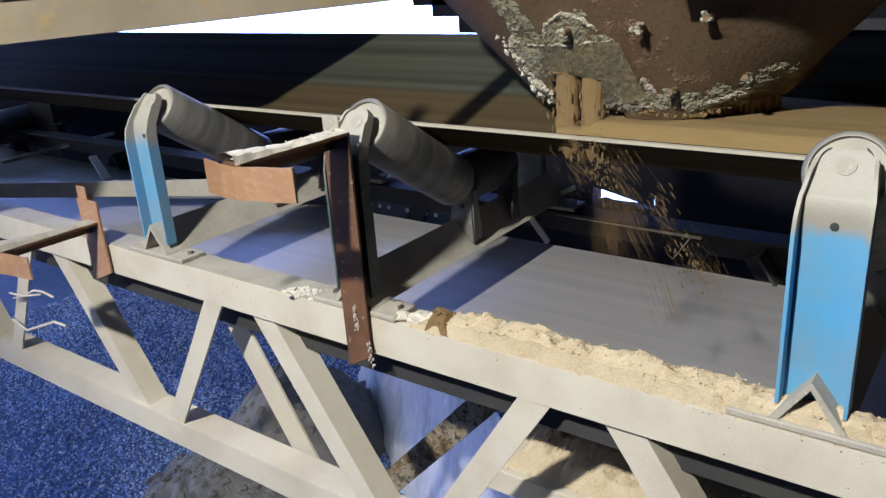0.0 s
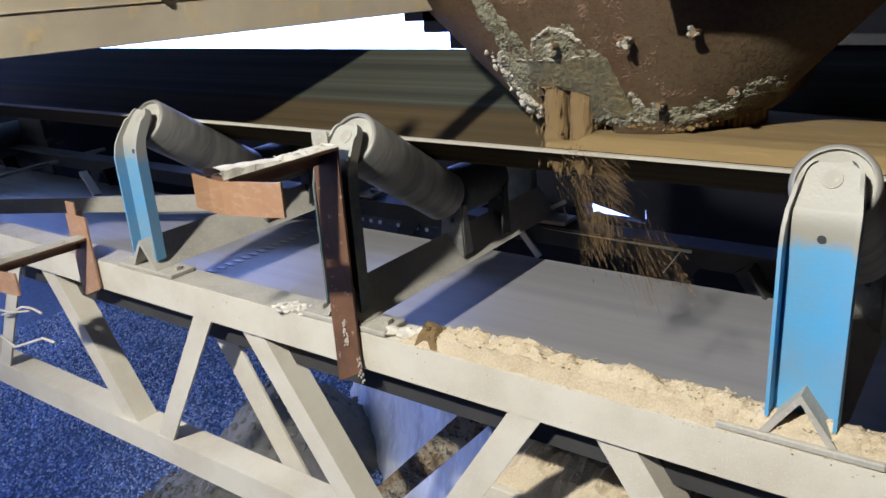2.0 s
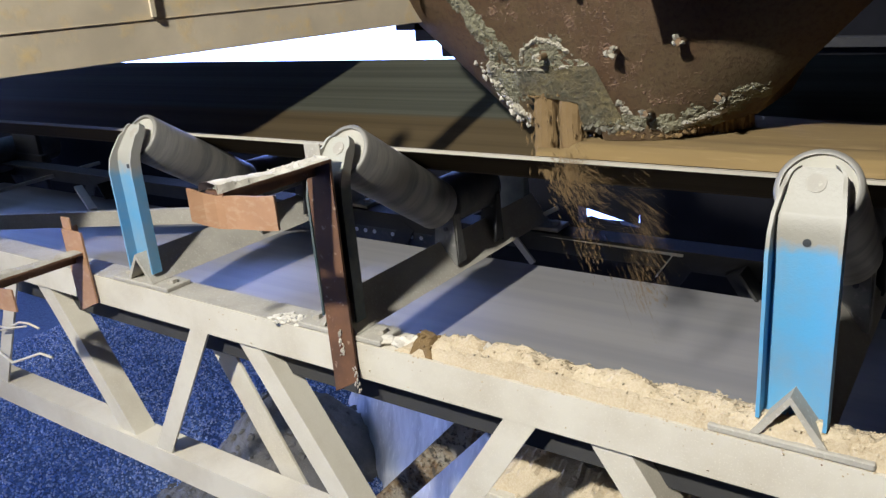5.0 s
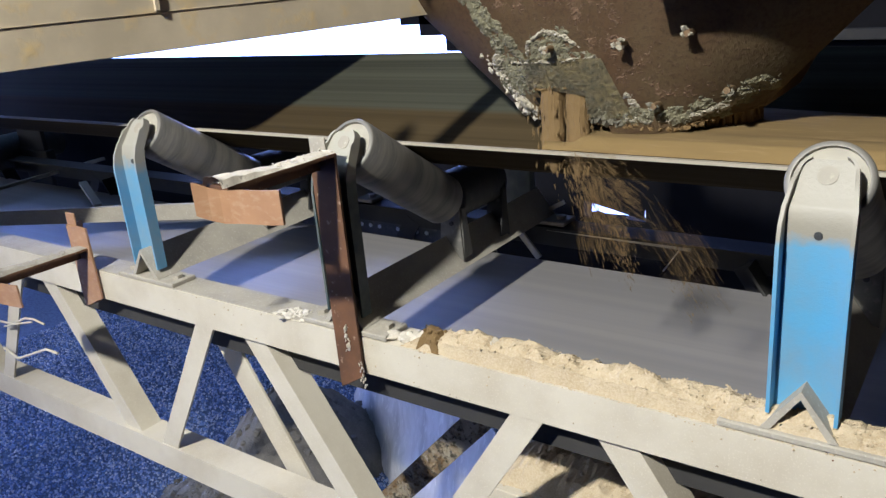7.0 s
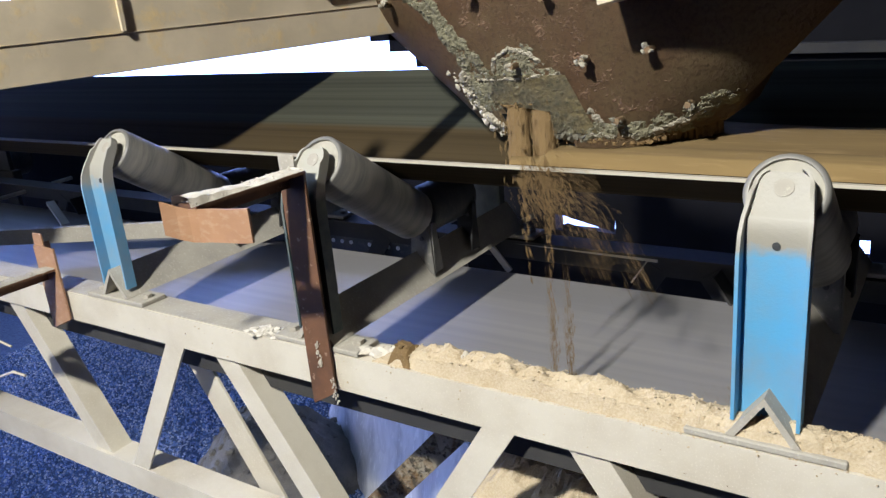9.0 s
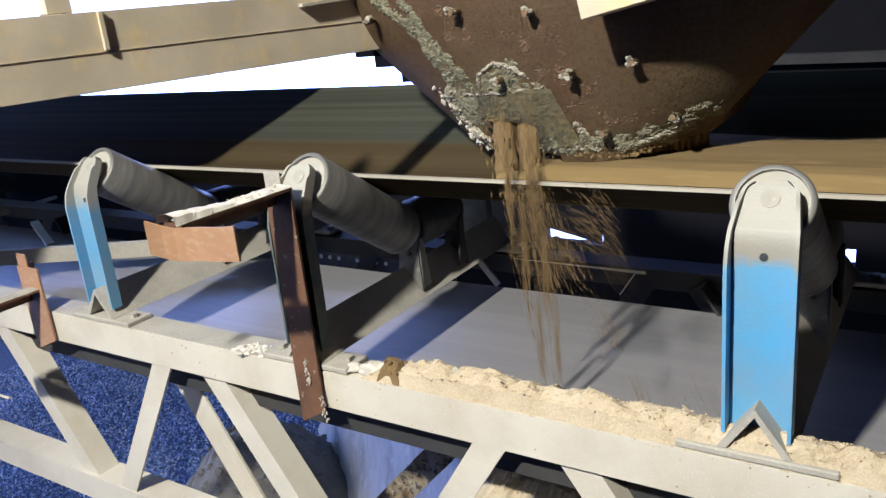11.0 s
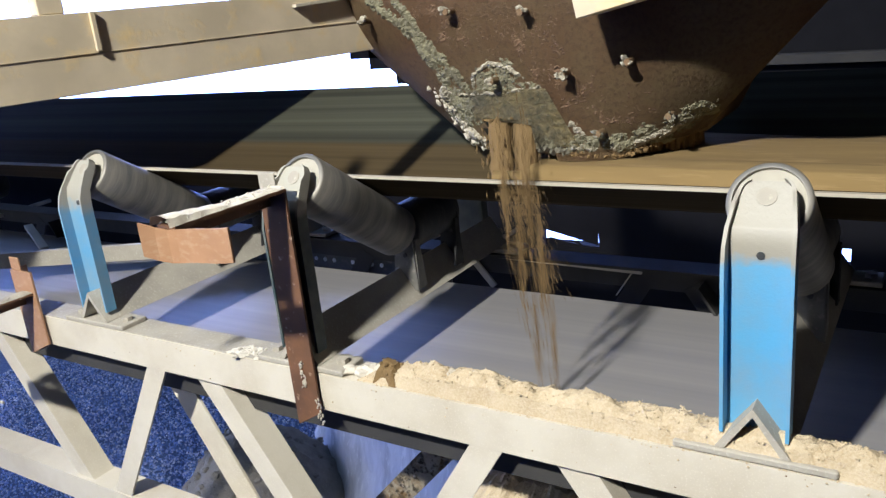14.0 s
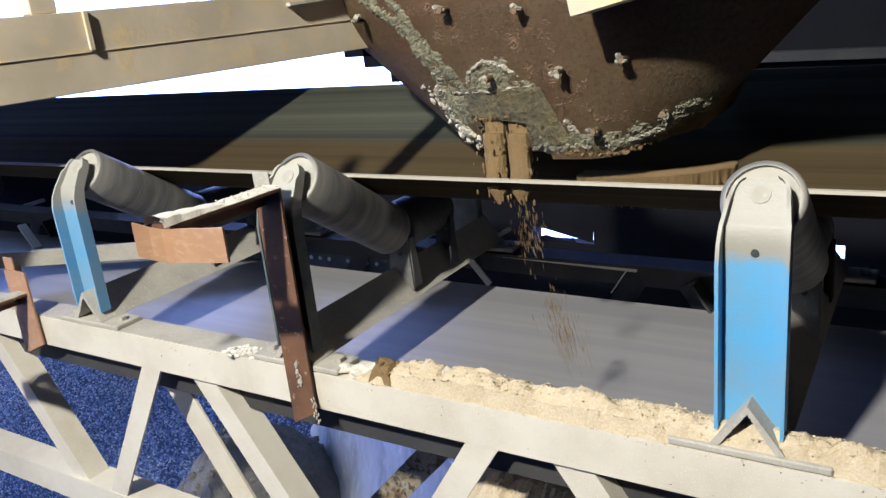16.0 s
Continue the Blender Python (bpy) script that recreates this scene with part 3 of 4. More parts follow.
def crust_sheet(name, points, width, height, material, label="", cell=0.0021, clot=1.0, seed=0, sparse=0.35):
    """A rough scab of lime grown on the front plate along a line: thick in the middle, ragged and broken at its rim."""
    xs, zs = [p[0] for p in points], [p[1] for p in points]
    reach = 1.9 * width
    nx, nz = int((max(xs) - min(xs) + 2 * reach) / cell), int((max(zs) - min(zs) + 2 * reach) / cell)
    bm = bmesh.new()
    g = []
    for i in range(nz + 1):
        row = []
        for j in range(nx + 1):
            x, z = min(xs) - reach + j * cell, min(zs) - reach + i * cell
            d = min(seg_distance(x, z, a, b) for a, b in zip(points, points[1:])) / width
            big, mid, fine = noise.noise((x * 38, z * 38, seed)), noise.noise((x * 120 * clot, z * 120 * clot, seed + 3)), noise.noise((x * 330, z * 330, seed + 8))
            h = height * (1.0 - d * d * 0.9 + 1.1 * big + 0.95 * mid + 0.75 * fine - sparse)
            l, r = chute_span(max(z, 0.385))
            if not l - 0.004 < x < r - 0.002 or (-0.445 < x < -0.353 and z < 0.440) or z < 0.383:
                h = -1
            row.append((bm.verts.new((x, chute_y(x, max(z, 0.385)) - min(h, 0.9 * height + 0.2 * max(0, h)), z)), h))
        g.append(row)
    for a, b in zip(g, g[1:]):
        for j in range(nx):
            q = (a[j], a[j + 1], b[j + 1], b[j])
            if max(h for _, h in q) > 0 and min(h for _, h in q) > -0.5:
                bm.faces.new([v for v, _ in q])
    bmesh.ops.delete(bm, geom=[v for v in bm.verts if not v.link_faces], context="VERTS")
    return part(name, bm, material, hopper, label)


def seg_distance(x, z, a, b):
    dx, dz = b[0] - a[0], b[1] - a[1]
    u = max(0.0, min(1.0, ((x - a[0]) * dx + (z - a[1]) * dz) / (dx * dx + dz * dz)))
    return math.hypot(x - a[0] - u * dx, z - a[1] - u * dz)


crust_sheet("weld_crust", [(-0.629, 0.640), (-0.566, 0.600), (-0.544, 0.568), (-0.519, 0.534), (-0.503, 0.490)], 0.013, 0.0045, GREEN_CRUST, "grey crust along a weld", seed=1)
crust_sheet("weld_crust", [(-0.575, 0.640), (-0.545, 0.594), (-0.515, 0.554), (-0.482, 0.515), (-0.458, 0.481)], 0.011, 0.0042, GREEN_CRUST, seed=2)
crust_sheet("lime_scab", [(-0.510, 0.490), (-0.523, 0.470), (-0.512, 0.447), (-0.490, 0.420), (-0.466, 0.402)], 0.012, 0.0075, LIME, "pale lime scab on the lower corner", clot=0.7, seed=3)
crust_sheet("crust_patch", [(-0.50, 0.46), (-0.44, 0.468), (-0.36, 0.468)], 0.034, 0.0034, GREEN_CRUST, "grey-green lime scale", seed=4)
crust_sheet("crust_patch", [(-0.43, 0.505), (-0.39, 0.51)], 0.022, 0.0034, GREEN_CRUST, seed=5)
crust_sheet("weld_arch", [(-0.455, 0.481), (-0.446, 0.514), (-0.416, 0.532), (-0.381, 0.524), (-0.352, 0.500)], 0.0042, 0.0050, LIME, "arched weld bead", cell=0.0016, seed=6)
crust_sheet("weld_bead", [(-0.483, 0.483), (-0.404, 0.484), (-0.336, 0.491)], 0.0036, 0.0065, LIME, "pale weld bead", cell=0.0014, seed=7)
crust_sheet("weld_crust", [(-0.326, 0.404), (-0.273, 0.397), (-0.221, 0.396), (-0.178, 0.411), (-0.138, 0.430), (-0.112, 0.444)], 0.017, 0.0050, GREEN_CRUST, "thick grey crust along the lower rim", seed=8)
crust_sheet("lime_rim", [(-0.296, 0.396), (-0.262, 0.391), (-0.221, 0.390), (-0.178, 0.405), (-0.140, 0.424)], 0.0065, 0.0062, LIME, "pale lime along the lower rim", cell=0.0016, seed=9)
crust_sheet("lime_scab", [(-0.290, 0.432), (-0.276, 0.412)], 0.008, 0.005, LIME, seed=10)
crust_sheet("rust_scale", [(-0.33, 0.515), (-0.27, 0.47), (-0.19, 0.455)], 0.050, 0.0030, SCALE, "rusty scale flaking from the plate", clot=2.2, seed=11, sparse=1.25)
crust_sheet("rust_scale", [(-0.50, 0.60), (-0.42, 0.58), (-0.30, 0.56)], 0.050, 0.0026, SCALE, clot=2.2, seed=12, sparse=1.3)
crust_line([(-0.45, 0.441), (-0.40, 0.4435), (-0.352, 0.440)], 90, 0.0058, 0.0018, SAND, "sand_lip", "brown sand caked on the spill hole")
crust_line([(-0.352, 0.394), (-0.33, 0.392), (-0.300, 0.388)], 60, 0.0070, 0.003, CRUST, "crust_lump", "lumps hanging on the patch's lower corner")
crust_line([(-0.300, 0.386), (-0.262, 0.382), (-0.221, 0.380), (-0.178, 0.393)], 160, 0.0048, 0.0022, SAND, "sand_lip")
crust_line([(-0.54, 0.49), (-0.50, 0.41), (-0.46, 0.39)], 70, 0.0065, 0.007, PALE, "lime_lump", "pale lumps on the lower corner")
bm = bmesh.new()
rows = []
for i in range(9):
    row = []
    for j in range(17):
        u, w = j / 16, i / 8
        z = 0.397 + w * 0.093
        x = (-0.358 if z < 0.440 else -0.462) * (1 - u) + (-0.284 - 0.040 * w) * u
        row.append(bm.verts.new((x, chute_y(x, z) - 0.004, z)))
    rows.append(row)
for r0, r1 in zip(rows, rows[1:]):
    for j in range(16):
        bm.faces.new((r0[j], r0[j + 1], r1[j + 1], r1[j]))
bmesh.ops.solidify(bm, geom=bm.faces[:], thickness=-0.003)
part("patch_plate", bm, YELLOWISH, hopper, "ochre-stained repair patch")
# flange drawn longer and deeper so that it shades the chute's right side
m, dd = along((-0.23, 0.03, 0.590), (0.36, 0.03, 0.706))
bm = box(bmesh.new(), 0, dd, -0.003, 0.09, 0, 0.10, m, bevel=0.001)
part("flange_plate", bm, TAN, hopper, "dusty projecting flange plate")

# ---- spilled sand and lumps on the frame ----
def strewn(name, label, x0, x1, y0, y1, base, height, material, n, r, seed, category="sand"):
    """A ragged low heap with loose grains on it."""
    rr = random.Random(seed)
    bm = bmesh.new()
    nx, ny = max(8, int((x1 - x0) / 0.008)), 10
    g = []
    for i in range(nx + 1):
        row = []
        for j in range(ny + 1):
            u, w = i / nx, j / ny
            x, y = x0 + (x1 - x0) * u, y0 + (y1 - y0) * w
            h = height * min(1, 6 * u + 0.12, 5 * (1 - u) + 0.02) * (math.sin(math.pi * min(1, 0.10 + 0.95 * w)) ** 0.7)
            h *= (1.0 - 0.30 * u) * (0.85 + 0.26 * noise.noise((x * 13, y * 13, seed)) + 0.22 * noise.noise((x * 36, y * 36, seed)) + 0.17 * noise.noise((x * 85, y * 85, seed)))
            row.append(bm.verts.new((x, y + 0.005 * noise.noise((x * 30, 0, seed)), base + (0 if j in (0, ny) else max(0.0005, h)))))
        g.append(row)
    for a, b in zip(g, g[1:]):
        for j in range(ny):
            bm.faces.new((a[j], a[j + 1], b[j + 1], b[j]))
    skin = [(a.co.copy()) for row in g for a in row]
    for i in range(n):
        p = rr.choice(skin)
        s = r * rr.uniform(0.35, 1.2)
        lump(bm, (p.x + rr.uniform(-0.004, 0.004), p.y + rr.uniform(-0.004, 0.004), p.z), s, 0.5, 0.8, 1, i)
    return solid(name, bm, material, label, category)


strewn("spilled_sand", "pale tan sand spilled along the top of the frame", -0.665, 0.30, 0.004, 0.074, 0.0005, 0.053, SPILL, 1500, 0.0020, 3)
strewn("spilled_sand", "pale tan sand and pebbles behind the idler foot", 0.075, 0.75, 0.010, 0.074, 0.0005, 0.022, SPILL, 500, 0.004, 8)
strewn("spilled_sand", "brown damp sand clod on the frame", -0.635, -0.585, 0.004, 0.060, 0.001, 0.042, SAND, 40, 0.005, 4)
bm = lump(bmesh.new(), (-0.482, 0.030, 0.034), 0.0085, 0.4, 1.2, 2, 3)
solid("pebble", bm, PALE, "white pebble lying in the spilled sand", "pebble")
for x, y, r, seed in ((-0.668, 0.03, 0.020, 1), (-0.648, 0.045, 0.014, 2), (-0.700, 0.022, 0.016, 5)):
    bm = lump(bmesh.new(), (x, y, 0.008), r, 0.6, 0.45, 2, seed)
    solid("lime_lump", bm, WHITE, "pale crumbling lime lump on the frame", "lump", group="lime lumps on the frame")
bm = bmesh.new()
rnd = random.Random(12)
for i in range(60):
    lump(bm, (-0.955 + rnd.gauss(0, 0.022), 0.02 + rnd.gauss(0, 0.012), 0.0025), rnd.uniform(0.002, 0.009), 0.9, 0.45, 1, i)
solid("lime_splash", bm, WHITE, "pale lime splash on the frame's top", "splash")
bm = box(bmesh.new(), -7, -0.76, 0.003, 0.074, 0.0002, 0.0022)
solid("dust_coat", bm, DUSTY, "grey dust lying on the top chord", "dust")
for z0, x0, n in ((-0.10, -0.757, 26), (-0.03, -0.785, 30)):
    bm = bmesh.new()
    for i in range(n):
        lump(bm, (x0 + rnd.gauss(0, 0.004 if z0 < 0 else 0.012), -0.0125, z0 + rnd.uniform(0, 0.055)), rnd.uniform(0.0008, 0.0026), 0.7, 1.8, 1, i)
    solid("lime_splash", bm, PALE, "pale flecks stuck on the rusty post", "splash")

rnd = random.Random(77)
bm = bmesh.new()
for i in range(16):
    x = rnd.uniform(-1.6, 0.35)
    z = -0.072 + 0.07 * rnd.random() ** 2.2
    lump(bm, (x, -0.0003, z), rnd.uniform(0.0006, 0.0020), 0.9, rnd.uniform(0.3, 0.9), 1, i)
for v in bm.verts:
    v.co.y = -0.0003 + (v.co.y + 0.0003) * 0.35
solid("paint_chips", bm, RUST, "small rusty chips in the frame's cream paint", "chips", kind="stuff")
bm = bmesh.new()
for i in range(55):
    x = rnd.uniform(-1.25, 0.35)
    lump(bm, (x, -0.001, -0.004 - 0.065 * rnd.random() ** 3), rnd.uniform(0.0008, 0.0022), 0.7, 0.8, 1, i)
solid("stuck_grains", bm, SPILL, "pale sand grains stuck on the frame's face", "sand", kind="stuff")

# ---- members beneath and behind the belts ----
def bar(name, label, a, b, w, t, material, category="brace"):
    m, dd = along(a, b)
    bm = box(bmesh.new(), 0, dd, -t / 2, t / 2, -w / 2, w / 2, m, bevel=0.001)
    return solid(name, bm, material, label, category)


bar("inner_brace", "dusty flat brace behind the side frame", (-1.37, 0.10, -0.06), (-1.05, 0.10, -0.60), 0.074, 0.008, CREAM)
m, dd = along((-1.15, 0.40, -0.80), (-0.69, 0.40, -0.30))
bm = extrude(bmesh.new(), [(0.0, -0.034), (0.0, 0.034), (0.034, 0.034), (0.034, 0.028), (0.006, 0.028), (0.006, -0.034)], m, dd)
for k in range(240):
    u, w = rnd.random() * dd, rnd.uniform(-0.03, 0.03)
    lump(bm, m @ Vector((u, -0.001, w)), rnd.uniform(0.0015, 0.006), 0.8, 0.9, 1, k)
solid("inner_brace", bm, DIRTY, "dirt-caked angle lacing bar under the return belt", "brace")
bar("plan_brace", "dusty flat brace lying between the side frames", (-2.75, 0.085, -0.02), (-1.42, 0.73, -0.02), 0.05, 0.02, DUSTY)
bar("rear_rail", "thin steel ledge behind the return belt", (-0.885, 0.764, -0.024), (-0.40, 0.764, -0.034), 0.011, 0.012, CREAM)
bar("rear_strut", "leaning flat strut behind the return belt", (-0.875, 0.757, -0.026), (-0.803, 0.757, -0.112), 0.019, 0.006, CREAM)
bar("rear_strut", "short slanting flat above the rear ledge", (-0.795, 0.760, 0.012), (-0.725, 0.760, 0.050), 0.011, 0.006, CREAM)
bar("rear_gusset", "flat steel gusset leaning behind the rear ledge", (-1.04, 0.80, -0.005), (-0.87, 0.80, 0.080), 0.034, 0.006, CREAM)
bar("rear_rod", "thin slanting rod behind the return belt", (-0.400, 0.760, 0.000), (-0.466, 0.760, -0.100), 0.0032, 0.0032, CREAM)
# Black sheet added behind the far frame to darken the gap there.
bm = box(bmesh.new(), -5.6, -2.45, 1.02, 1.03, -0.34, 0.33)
solid("rear_dark_sheet", bm, SHED, "black sheet added behind the far frame to keep the gap dark", "skirt")
bm = rod(bmesh.new(), (-3.50, 0.55, 0.02), (-3.58, 1.00, 0.02), 0.075, 28)
solid("return_roller", bm, STEEL_DARK, "dark steel roller lying across behind the frame", "roller", smooth="edges")
bm = box(bmesh.new(), -3.47, -3.27, 0.780, 0.80, -0.60, 0.12, bevel=0.003)
box(bm, -3.50, -3.24, 0.770, 0.81, -0.04, 0.03, bevel=0.003)
solid("rear_post", bm, SHADE_STEEL, "steel post with a clamped collar behind the belt, coloured dark for shade", "post")
bar("cross_bar", "pale steel edge bar lying across behind the frame", (-3.13, 0.46, -0.052), (-3.19, 1.00, -0.052), 0.014, 0.014, PALE)
bar("rear_strut", "flat steel offcut leaning on the return belt", (-2.80, 0.66, -0.045), (-2.55, 0.56, -0.085), 0.012, 0.030, CREAM)
bar("far_beam", "long blue-grey beam on the shed's far wall", (-0.62, 2.56, 0.262), (0.02, 2.56, 0.256), 0.040, 0.05, SHADE_STEEL)
bm = box(bmesh.new(), -0.64, -0.10, 0.16, 0.40, -0.385, -0.375, bevel=0.002)
box(bm, -0.64, -0.10, 0.155, 0.163, -0.43, -0.375, bevel=0.002)
solid("catch_tray", bm, CREAM, "cream steel catch tray under the belt", "tray")
strewn("spilled_sand", "pale tan sand heaped on the catch tray", -0.61, -0.14, 0.175, 0.39, -0.375, 0.085, SPILL, 200, 0.006, 21)

plate = thing("perforated_angle", "dark steel angle with pale dots for daylight through its two rows of holes", "steel angle")
bm = bmesh.new()
holes = [(-1.62 + 0.036 * i, z) for i in range(18) for z in (-0.055, -0.095)]
box(bm, -2.1, -0.95, 0.775, 0.781, -0.135, -0.030)
part("web", bm, STEEL_DARK, plate)
# a pale disc on the web for each hole with daylight behind it
for i, (x, z) in enumerate(holes):
    if (i // 2) % 5 == 3:
        continue
    bm = rod(bmesh.new(), (x, 0.7725, z), (x, 0.776, z), 0.0066, 10)
    part("light_dot", bm, HOLE_LIGHT, plate)

# ---- heaps and footing on the ground ----
def mound(name, label, cx, cy, rx, ry, h, material, seed, n=0):
    rr = random.Random(seed)
    bm = bmesh.new()
    rings, segs = 22, 48
    g = []
    for i in range(rings + 1):
        row = []
        for j in range(segs):
            q, u = j * math.tau / segs, i / rings
            k = 1 + 0.18 * noise.noise((math.cos(q) * 1.5, math.sin(q) * 1.5, seed))
            x, y = cx + math.cos(q) * rx * u * k, cy + math.sin(q) * ry * u * k
            z = GROUND_Z - 0.03 + h * (1 - u ** 1.3) * (1 + 0.22 * noise.noise((x * 4, y * 4, seed))) + 0.03 * noise.noise((x * 16, y * 16, seed))
            row.append(bm.verts.new((x, y, z)))
        g.append(row)
    for a, b in zip(g, g[1:]):
        for j in range(segs):
            bm.faces.new((a[j], a[(j + 1) % segs], b[(j + 1) % segs], b[j]))
    pts = [v.co.copy() for row in g for v in row]
    for i in range(n):
        lump(bm, rr.choice(pts), rr.uniform(0.008, 0.03), 0.5, 0.8, 1, i)
    bmesh.ops.remove_doubles(bm, verts=bm.verts, dist=0.0005)
    return solid(name, bm, material, label, "heap", smooth=False)


mound("fines_mound", "grey heap of damp fines under the conveyor", -2.98, 1.66, 0.55, 0.60, 0.55, HEAP, 3, 160)
mound("fines_mound", "pale gravelly spill at the foot of the heap", -2.95, 1.10, 0.60, 0.42, 0.2, HEAP, 9, 260)
bm = bmesh.new()
bmesh.ops.create_grid(bm, x_segments=72, y_segments=28, size=1)
m = pose(-1.72, 1.34, -1.46, 0, 0, -38)
for v in bm.verts:
    u, w = v.co.x, v.co.y
    v.co = m @ Vector((1.75 * u, 0.10 * w + 0.03 * noise.noise((u * 3, w * 2, 1)) + 0.015 * noise.noise((u * 12, w * 9, 6)), 0.55 * w + 0.05 * noise.noise((u * 2.5, 0, 4)) * (w > 0.9)))
bmesh.ops.solidify(bm, geom=bm.faces[:], thickness=0.10)
solid("footing_wall", bm, SLURRY, "pale slurry-caked concrete footing beneath the conveyor", "footing", smooth=True)


def wire(points, r, label):
    """A bent piece of tie wire."""
    bm = bmesh.new()
    for a, b in zip(points, points[1:]):
        rod(bm, a, b, r, 7)
    return solid("tie_wire", bm, CREAM, label, "wire", group="tie wires")


wire([(-2.22, -0.012, -0.250), (-2.12, -0.022, -0.235), (-2.05, -0.016, -0.205), (-1.99, -0.020, -0.195), (-1.95, -0.013, -0.206)], 0.0035, "dusty twisted tie wire round a brace")
wire([(-2.20, -0.014, -0.262), (-2.10, -0.024, -0.230), (-2.02, -0.014, -0.212)], 0.003, "dusty loose tie wire end")
wire([(-2.25, -0.012, -0.345), (-2.14, -0.026, -0.350), (-2.06, -0.020, -0.320), (-1.97, -0.018, -0.285), (-1.92, -0.012, -0.290)], 0.004, "dusty tie wire with a hooked end")

# unseen plate above the belt, outlined so that its shadow darkens the left run
shade = [(-1.380, 0.036), (-1.252, 0.44), (-1.165, 0.72), (-3.7, 0.72), (-3.7, -0.72), (-1.86, -0.72), (-1.86, -0.314)]
bm = bmesh.new()
f = bm.faces.new([bm.verts.new((x, y, 0.600)) for x, y in shade])
bmesh.ops.solidify(bm, geom=[f], thickness=0.006)
solid("shade_plate", bm, TAN, "unseen plate added above the belt to cut off the lamp", "trough")
# loose chippings on the yard floor
rnd = random.Random(2)
verts, faces = [], []
for i in range(78000):
    x, y = rnd.uniform(-6.4, -1.6), rnd.uniform(-0.4, 4.0)
    s = rnd.uniform(0.006, 0.014)
    c = Vector((x, y, GROUND_Z + 0.03 * noise.noise((x * 1.7, y * 1.7, 0)) + 0.3 * s))
    turn = Euler((rnd.random() * 6, rnd.random() * 6, rnd.random() * 6)).to_matrix()
    b = len(verts)
    for p in ((1, 0, 0), (-0.8, 0.2, 0), (0, 0.9, 0.1), (0.1, -0.8, 0), (0, 0, 0.6), (0, 0.1, -0.6)):
        verts.append(c + turn @ (Vector(p) * s))
    faces += [(b + i0, b + i1, b + i2) for i0, i1, i2 in ((0, 2, 4), (2, 1, 4), (1, 3, 4), (3, 0, 4), (2, 0, 5), (1, 2, 5), (3, 1, 5), (0, 3, 5))]
me = bpy.data.meshes.new("chippings")
me.from_pydata(verts, [], faces)
CHIP, nt, p = nodes_of("stone_chip_with_glints")
geo = nt.nodes.new("ShaderNodeNewGeometry")
# few chips turn pale, as painted glints; the blue holds some daylight too
glint = nt.nodes.new("ShaderNodeMath")
glint.operation = "POWER"
glint.inputs[1].default_value = 2.2
nt.links.new(geo.outputs["Random Per Island"], glint.inputs[0])
mx = mixed(nt, (0.19, 0.32, 0.70), (0.85, 0.90, 1.0), glint.outputs[0])
nt.links.new(mx, p.inputs["Base Color"])
p.inputs["Roughness"].default_value = 0.45
me.materials.append(CHIP)
tagged(new("chippings", me), "small stone chippings tinted blue for daylight, pale ones as glints, strewn on the ground", "gravel", kind="stuff")

# ---- sand on the belt ----
bm = bmesh.new()
g = []
NX, NY = 220, 26
for i in range(NX + 1):
    u = i / NX
    x = -0.49 + 3.2 * u ** 1.3
    row = []
    for j in range(NY + 1):
        w = j / NY
        y = 0.232 + 0.394 * w ** 1.15
        fill = min(1, (x + 0.52) / 0.10)
        crown = 0.340 + 0.012 * math.sin(math.pi * w) + 0.005 * noise.noise((x * 2.2, y * 8, 0)) + 0.0012 * noise.noise((x * 12, y * 40, 3)) - 0.010 * min(1, max(0, (x + 0.35) * 3)) * (w > 0.2)
        z = 0.27 + (crown - 0.27) * fill
        if j == 0:
            z = 0.320
        elif j == 1:
            z = max(z, 0.333)
        row.append(bm.verts.new((x, y, z)))
    g.append(row)
for a, b in zip(g, g[1:]):
    for j in range(NY):
        bm.faces.new((a[j], a[j + 1], b[j + 1], b[j]))
load = solid("sand_load", bm, RUN_SAND, "brown damp sand riding on the belt", "sand", smooth=True)

bm = bmesh.new()
for i in range(800):
    x = rnd.uniform(-0.36, -0.14)
    rod(bm, (x, chute_y(x, 0.40) + 0.035 + 0.04 * (i % 5) / 5, 0.41), (x + rnd.uniform(-0.004, 0.004), chute_y(x, 0.40) + 0.04 + 0.04 * (i % 5) / 5, 0.388 - 0.034 * rnd.random() ** 2), 0.0048, 5, 0.0015)
fringe = solid("sand_fringe", bm, SAND, "ragged curtain of brown sand under the chute's rim", "sand")
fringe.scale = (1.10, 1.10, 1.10)


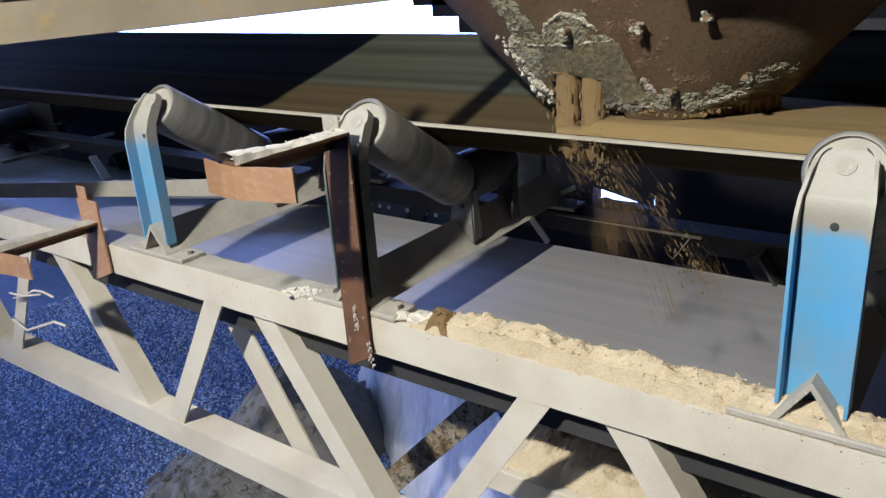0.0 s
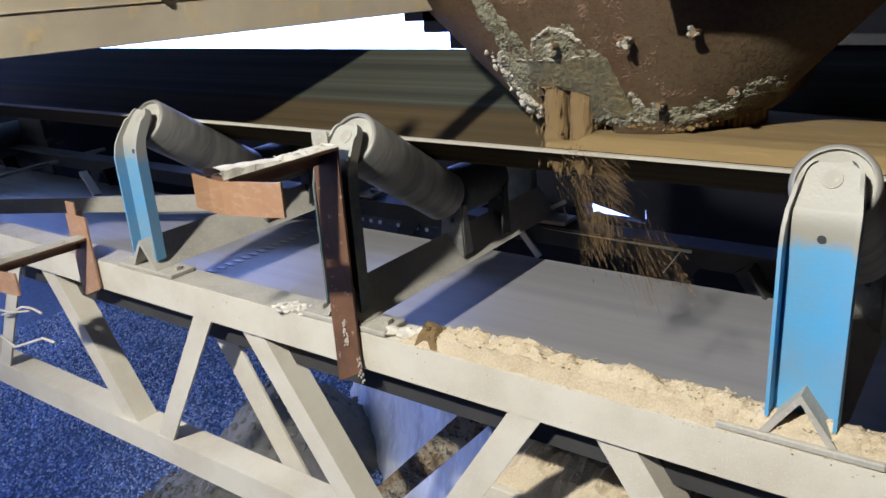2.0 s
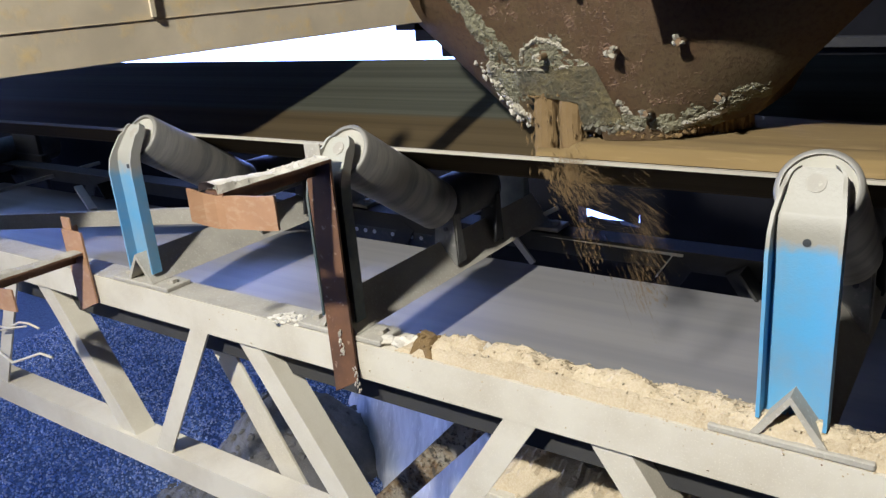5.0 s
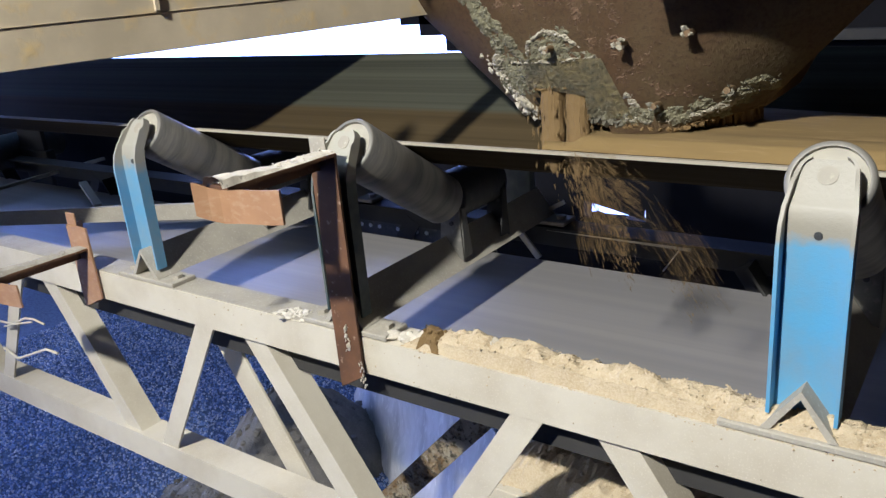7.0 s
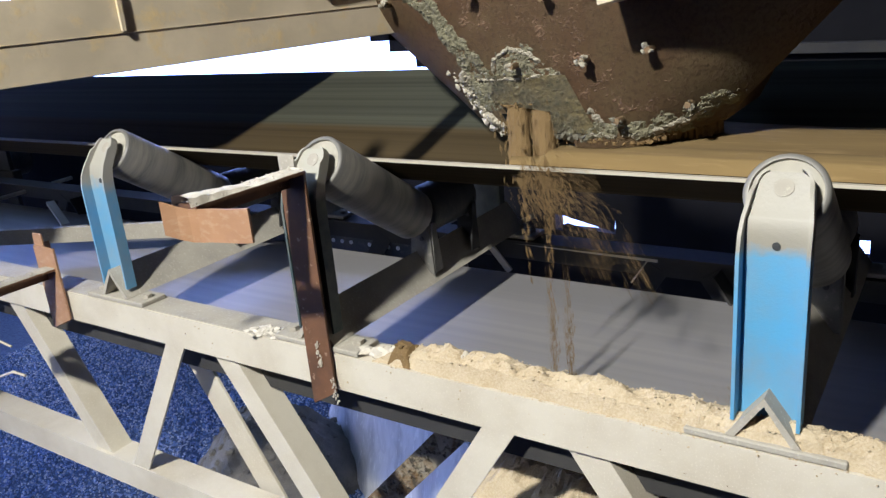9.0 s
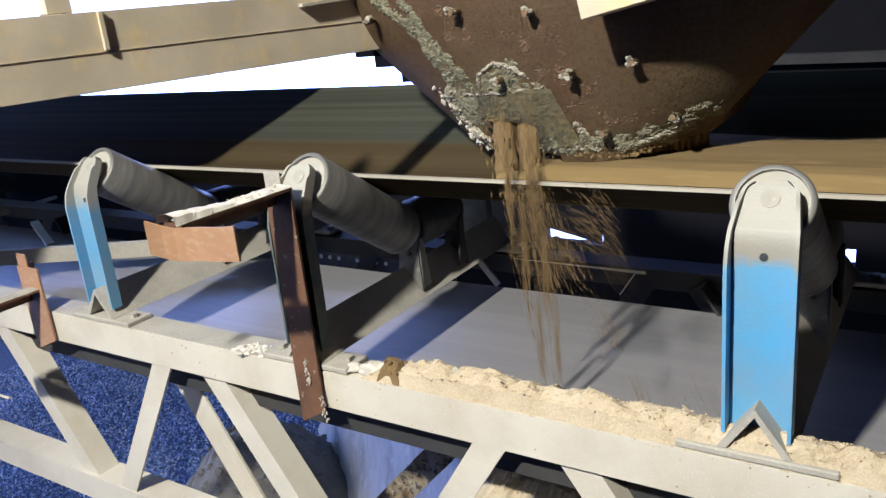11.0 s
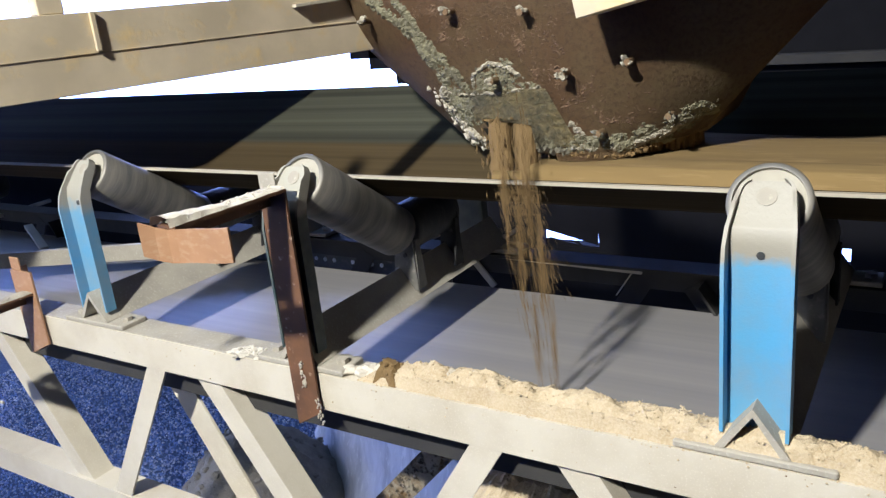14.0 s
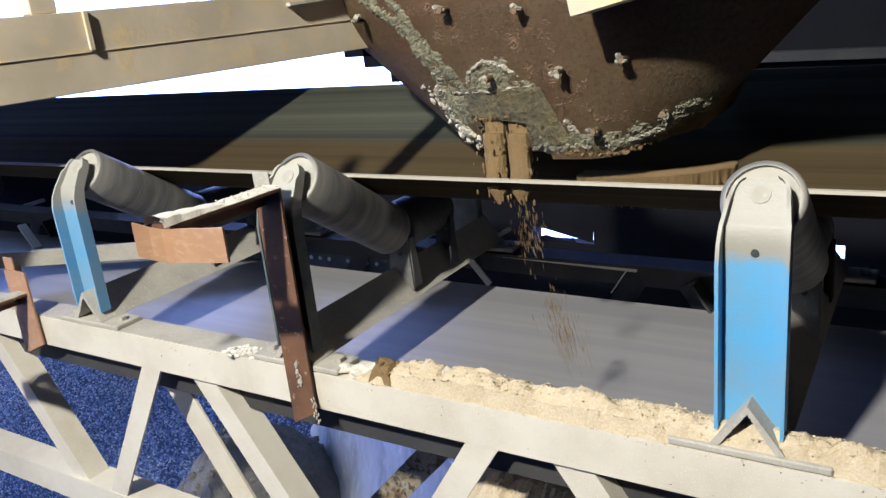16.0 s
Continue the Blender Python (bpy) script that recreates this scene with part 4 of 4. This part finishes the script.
def clump(name, label, length, width, n, seed, fine=0.0020, stretch=3.0, core=True, loose=1.0, ragged=0.45, blunt=0.25):
    """A falling clot of sand: a ragged core, loose grains round it."""
    rr = random.Random(seed)
    bm = bmesh.new()
    if core:
        rings, segs = 26, 12
        loops = []
        for i in range(rings + 1):
            q = i / rings
            k = min(1, blunt + 5 * q, 0.12 + 4 * (1 - q))
            loop = []
            for j in range(segs):
                a = j * math.tau / segs
                e = 1 + ragged * noise.noise((math.cos(a) * 1.6 + seed, math.sin(a) * 1.6, q * 3)) + 0.55 * ragged * noise.noise((math.cos(a) * 4, math.sin(a) * 4 + seed, q * 9))
                loop.append(bm.verts.new((width * 0.46 * k * e * math.cos(a) + 0.003 * noise.noise((seed, 0, q * 5)), width * 0.26 * k * e * math.sin(a), -length * q)))
            loops.append(loop)
        for r0, r1 in zip(loops, loops[1:]):
            for j in range(segs):
                bm.faces.new((r0[j], r0[(j + 1) % segs], r1[(j + 1) % segs], r1[j]))
        bm.faces.new(loops[0])
        bm.faces.new(loops[-1])
    for i in range(n):
        q = rr.random()
        p = (rr.gauss(0, width * 0.34 * loose), rr.gauss(0, width * 0.2 * loose), -length * q if core else rr.gauss(-length / 2, length * 0.4))
        lump(bm, p, fine * rr.uniform(0.4, 1.3), 0.5, stretch, 1, i + seed)
    return solid(name, bm, SAND, label, "sand", group="falling sand", kind="stuff")


STREAM = [(x, k, clump("sand_stream", "brown sand pouring from a hole in the chute", 0.13, 0.045, 60, 31 * k + int(-x * 100), 0.0018, 3.0, True, 1.0, 0.09, 0.95)) for x in (-0.482, -0.434) for k in range(4)]
SPRAY = [clump("sand_spray", "loose brown grains scattering below the spill", 0.070, 0.040, 130 if k % 5 < 2 else 75, 200 + k, 0.0010, 3.2, False) for k in range(15)]
FALL = [(x, k, clump("sand_fall", "thin brown sand falling past the belt's edge", 0.16, 0.010, 150, 400 + 31 * k + int(-x * 100), 0.0010, 6.0, False, 1.2)) for x in (-0.455, -0.410) for k in range(5)]


# ---- movement ----
SPEED = 1.0     # metres a second, both belts


def cycle(ob, start, until, period, way, rest_before, rest_after):
    """Send a clot along way(s), s from 0 to 1, again and again from start (which may lie before 0 s) to until; before and after it rests."""
    rows = []
    t = start
    if t > 0:
        rows = [(0.0, rest_before), (t - 1 / 30, rest_before)]
    elif t < 0:
        rows = [(0.0, way(min(1.0, -t / period)))]
    while t < until:
        for s in (0.0, 0.34, 0.67, 1.0):
            if 0 <= t + s * period <= 16.0:
                rows.append((t + s * period, way(s)))
        t += period + 1 / 30
    if t < 15.9:
        rows += [(t, rest_after), (16.0, rest_after)]
    else:
        rows.append((16.0, rest_after if until < 15.9 else way(max(0.0, 1 - (t - 16.0) / period))))
    keyed, last = [], 0
    for t, m in rows:
        if frame(t) > last:
            keyed.append((t, m))
            last = frame(t)
    walk(ob, keyed)


def motions():
    walk(carry, [(0.0, pose(0, 0, 0)), (8.0, pose(SPEED * 8, 0, 0)), (16.0, pose(SPEED * 16, 0, 0))])
    walk(back, [(0.0, pose(0, 0, 0)), (8.0, pose(-SPEED * 8, 0, 0)), (16.0, pose(-SPEED * 16, 0, 0))])
    # rollers turn with the belt: less than a quarter turn from row to row
    step = 2 / 30
    for ax, m in ROLLERS:
        turns = int(16.0 / step)
        walk(ax, [(i * step, m @ pose(0, 0, 0, 0, math.degrees(SPEED / R * i * step), 0)) for i in range(turns + 1)])
    walk(load, [(0.0, pose(0, 0, 0)), (14.6, pose(0, 0, 0)), (14.7, pose(0.05, 0, 0)), (15.0, pose(0.5, 0, 0)), (15.5, pose(1.3, 0, 0)), (16.0, pose(2.1, 0, 0))])
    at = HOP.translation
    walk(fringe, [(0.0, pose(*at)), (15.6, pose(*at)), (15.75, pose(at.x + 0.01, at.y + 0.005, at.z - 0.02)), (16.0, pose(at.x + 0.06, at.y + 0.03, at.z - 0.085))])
    for x, k, ob in STREAM:
        def way(s, x=x):
            return pose(x, 0.268 - 0.012 * s, 0.448 - 0.045 * s - 0.010 * s * s)
        cycle(ob, -k * 0.05, 16.0 if k < 2 and x < -0.4 else 15.7, 0.1667, way, way(0), pose(x, 0.36, 0.62))
    for k, ob in enumerate(SPRAY):
        rr = random.Random(k)
        far = (k % 5) / 4
        life = 0.14 if k % 5 < 2 else 0.18 if k % 3 else 0.26
        vx, vz, x0, y0 = 0.35 + 0.80 * far + rr.uniform(-0.1, 0.1), rr.uniform(-0.25, 0.10), -0.425 + 0.045 * far + rr.uniform(-0.010, 0.010), rr.uniform(0.175, 0.205)

        def way(s, vx=vx, vz=vz, x0=x0, y0=y0, life=life):
            t = s * life
            return pose(x0 + vx * t, y0 - 0.10 * t, 0.335 + (vz - 0.1) * t - 4.9 * t * t, 0, -18 * vx - 10 * vx * s, 0)
        until = 15.9 if k % 5 == 0 else 14.6 if k == 1 else 12.4 if k == 7 else 11.3
        cycle(ob, 6.0 + k * 0.03 if k > 10 else -k * 0.0397, until, life, way, pose(x0, 0.36, 0.62), pose(x0, 0.36, 0.62))
    for x, k, ob in FALL:
        drift = 0.060 if x < -0.45 else 0.045

        def way(s, x=x, drift=drift):
            return pose(x + drift * s, 0.204 - 0.012 * s, 0.405 - 0.18 * s - 0.15 * s * s)
        cycle(ob, (7.9 if k == 1 else 8.8 if k == 3 else 10.6) + k * 0.048, 15.65, 0.24, way, pose(x, 0.36, 0.64), pose(x, 0.36, 0.64))


motions()
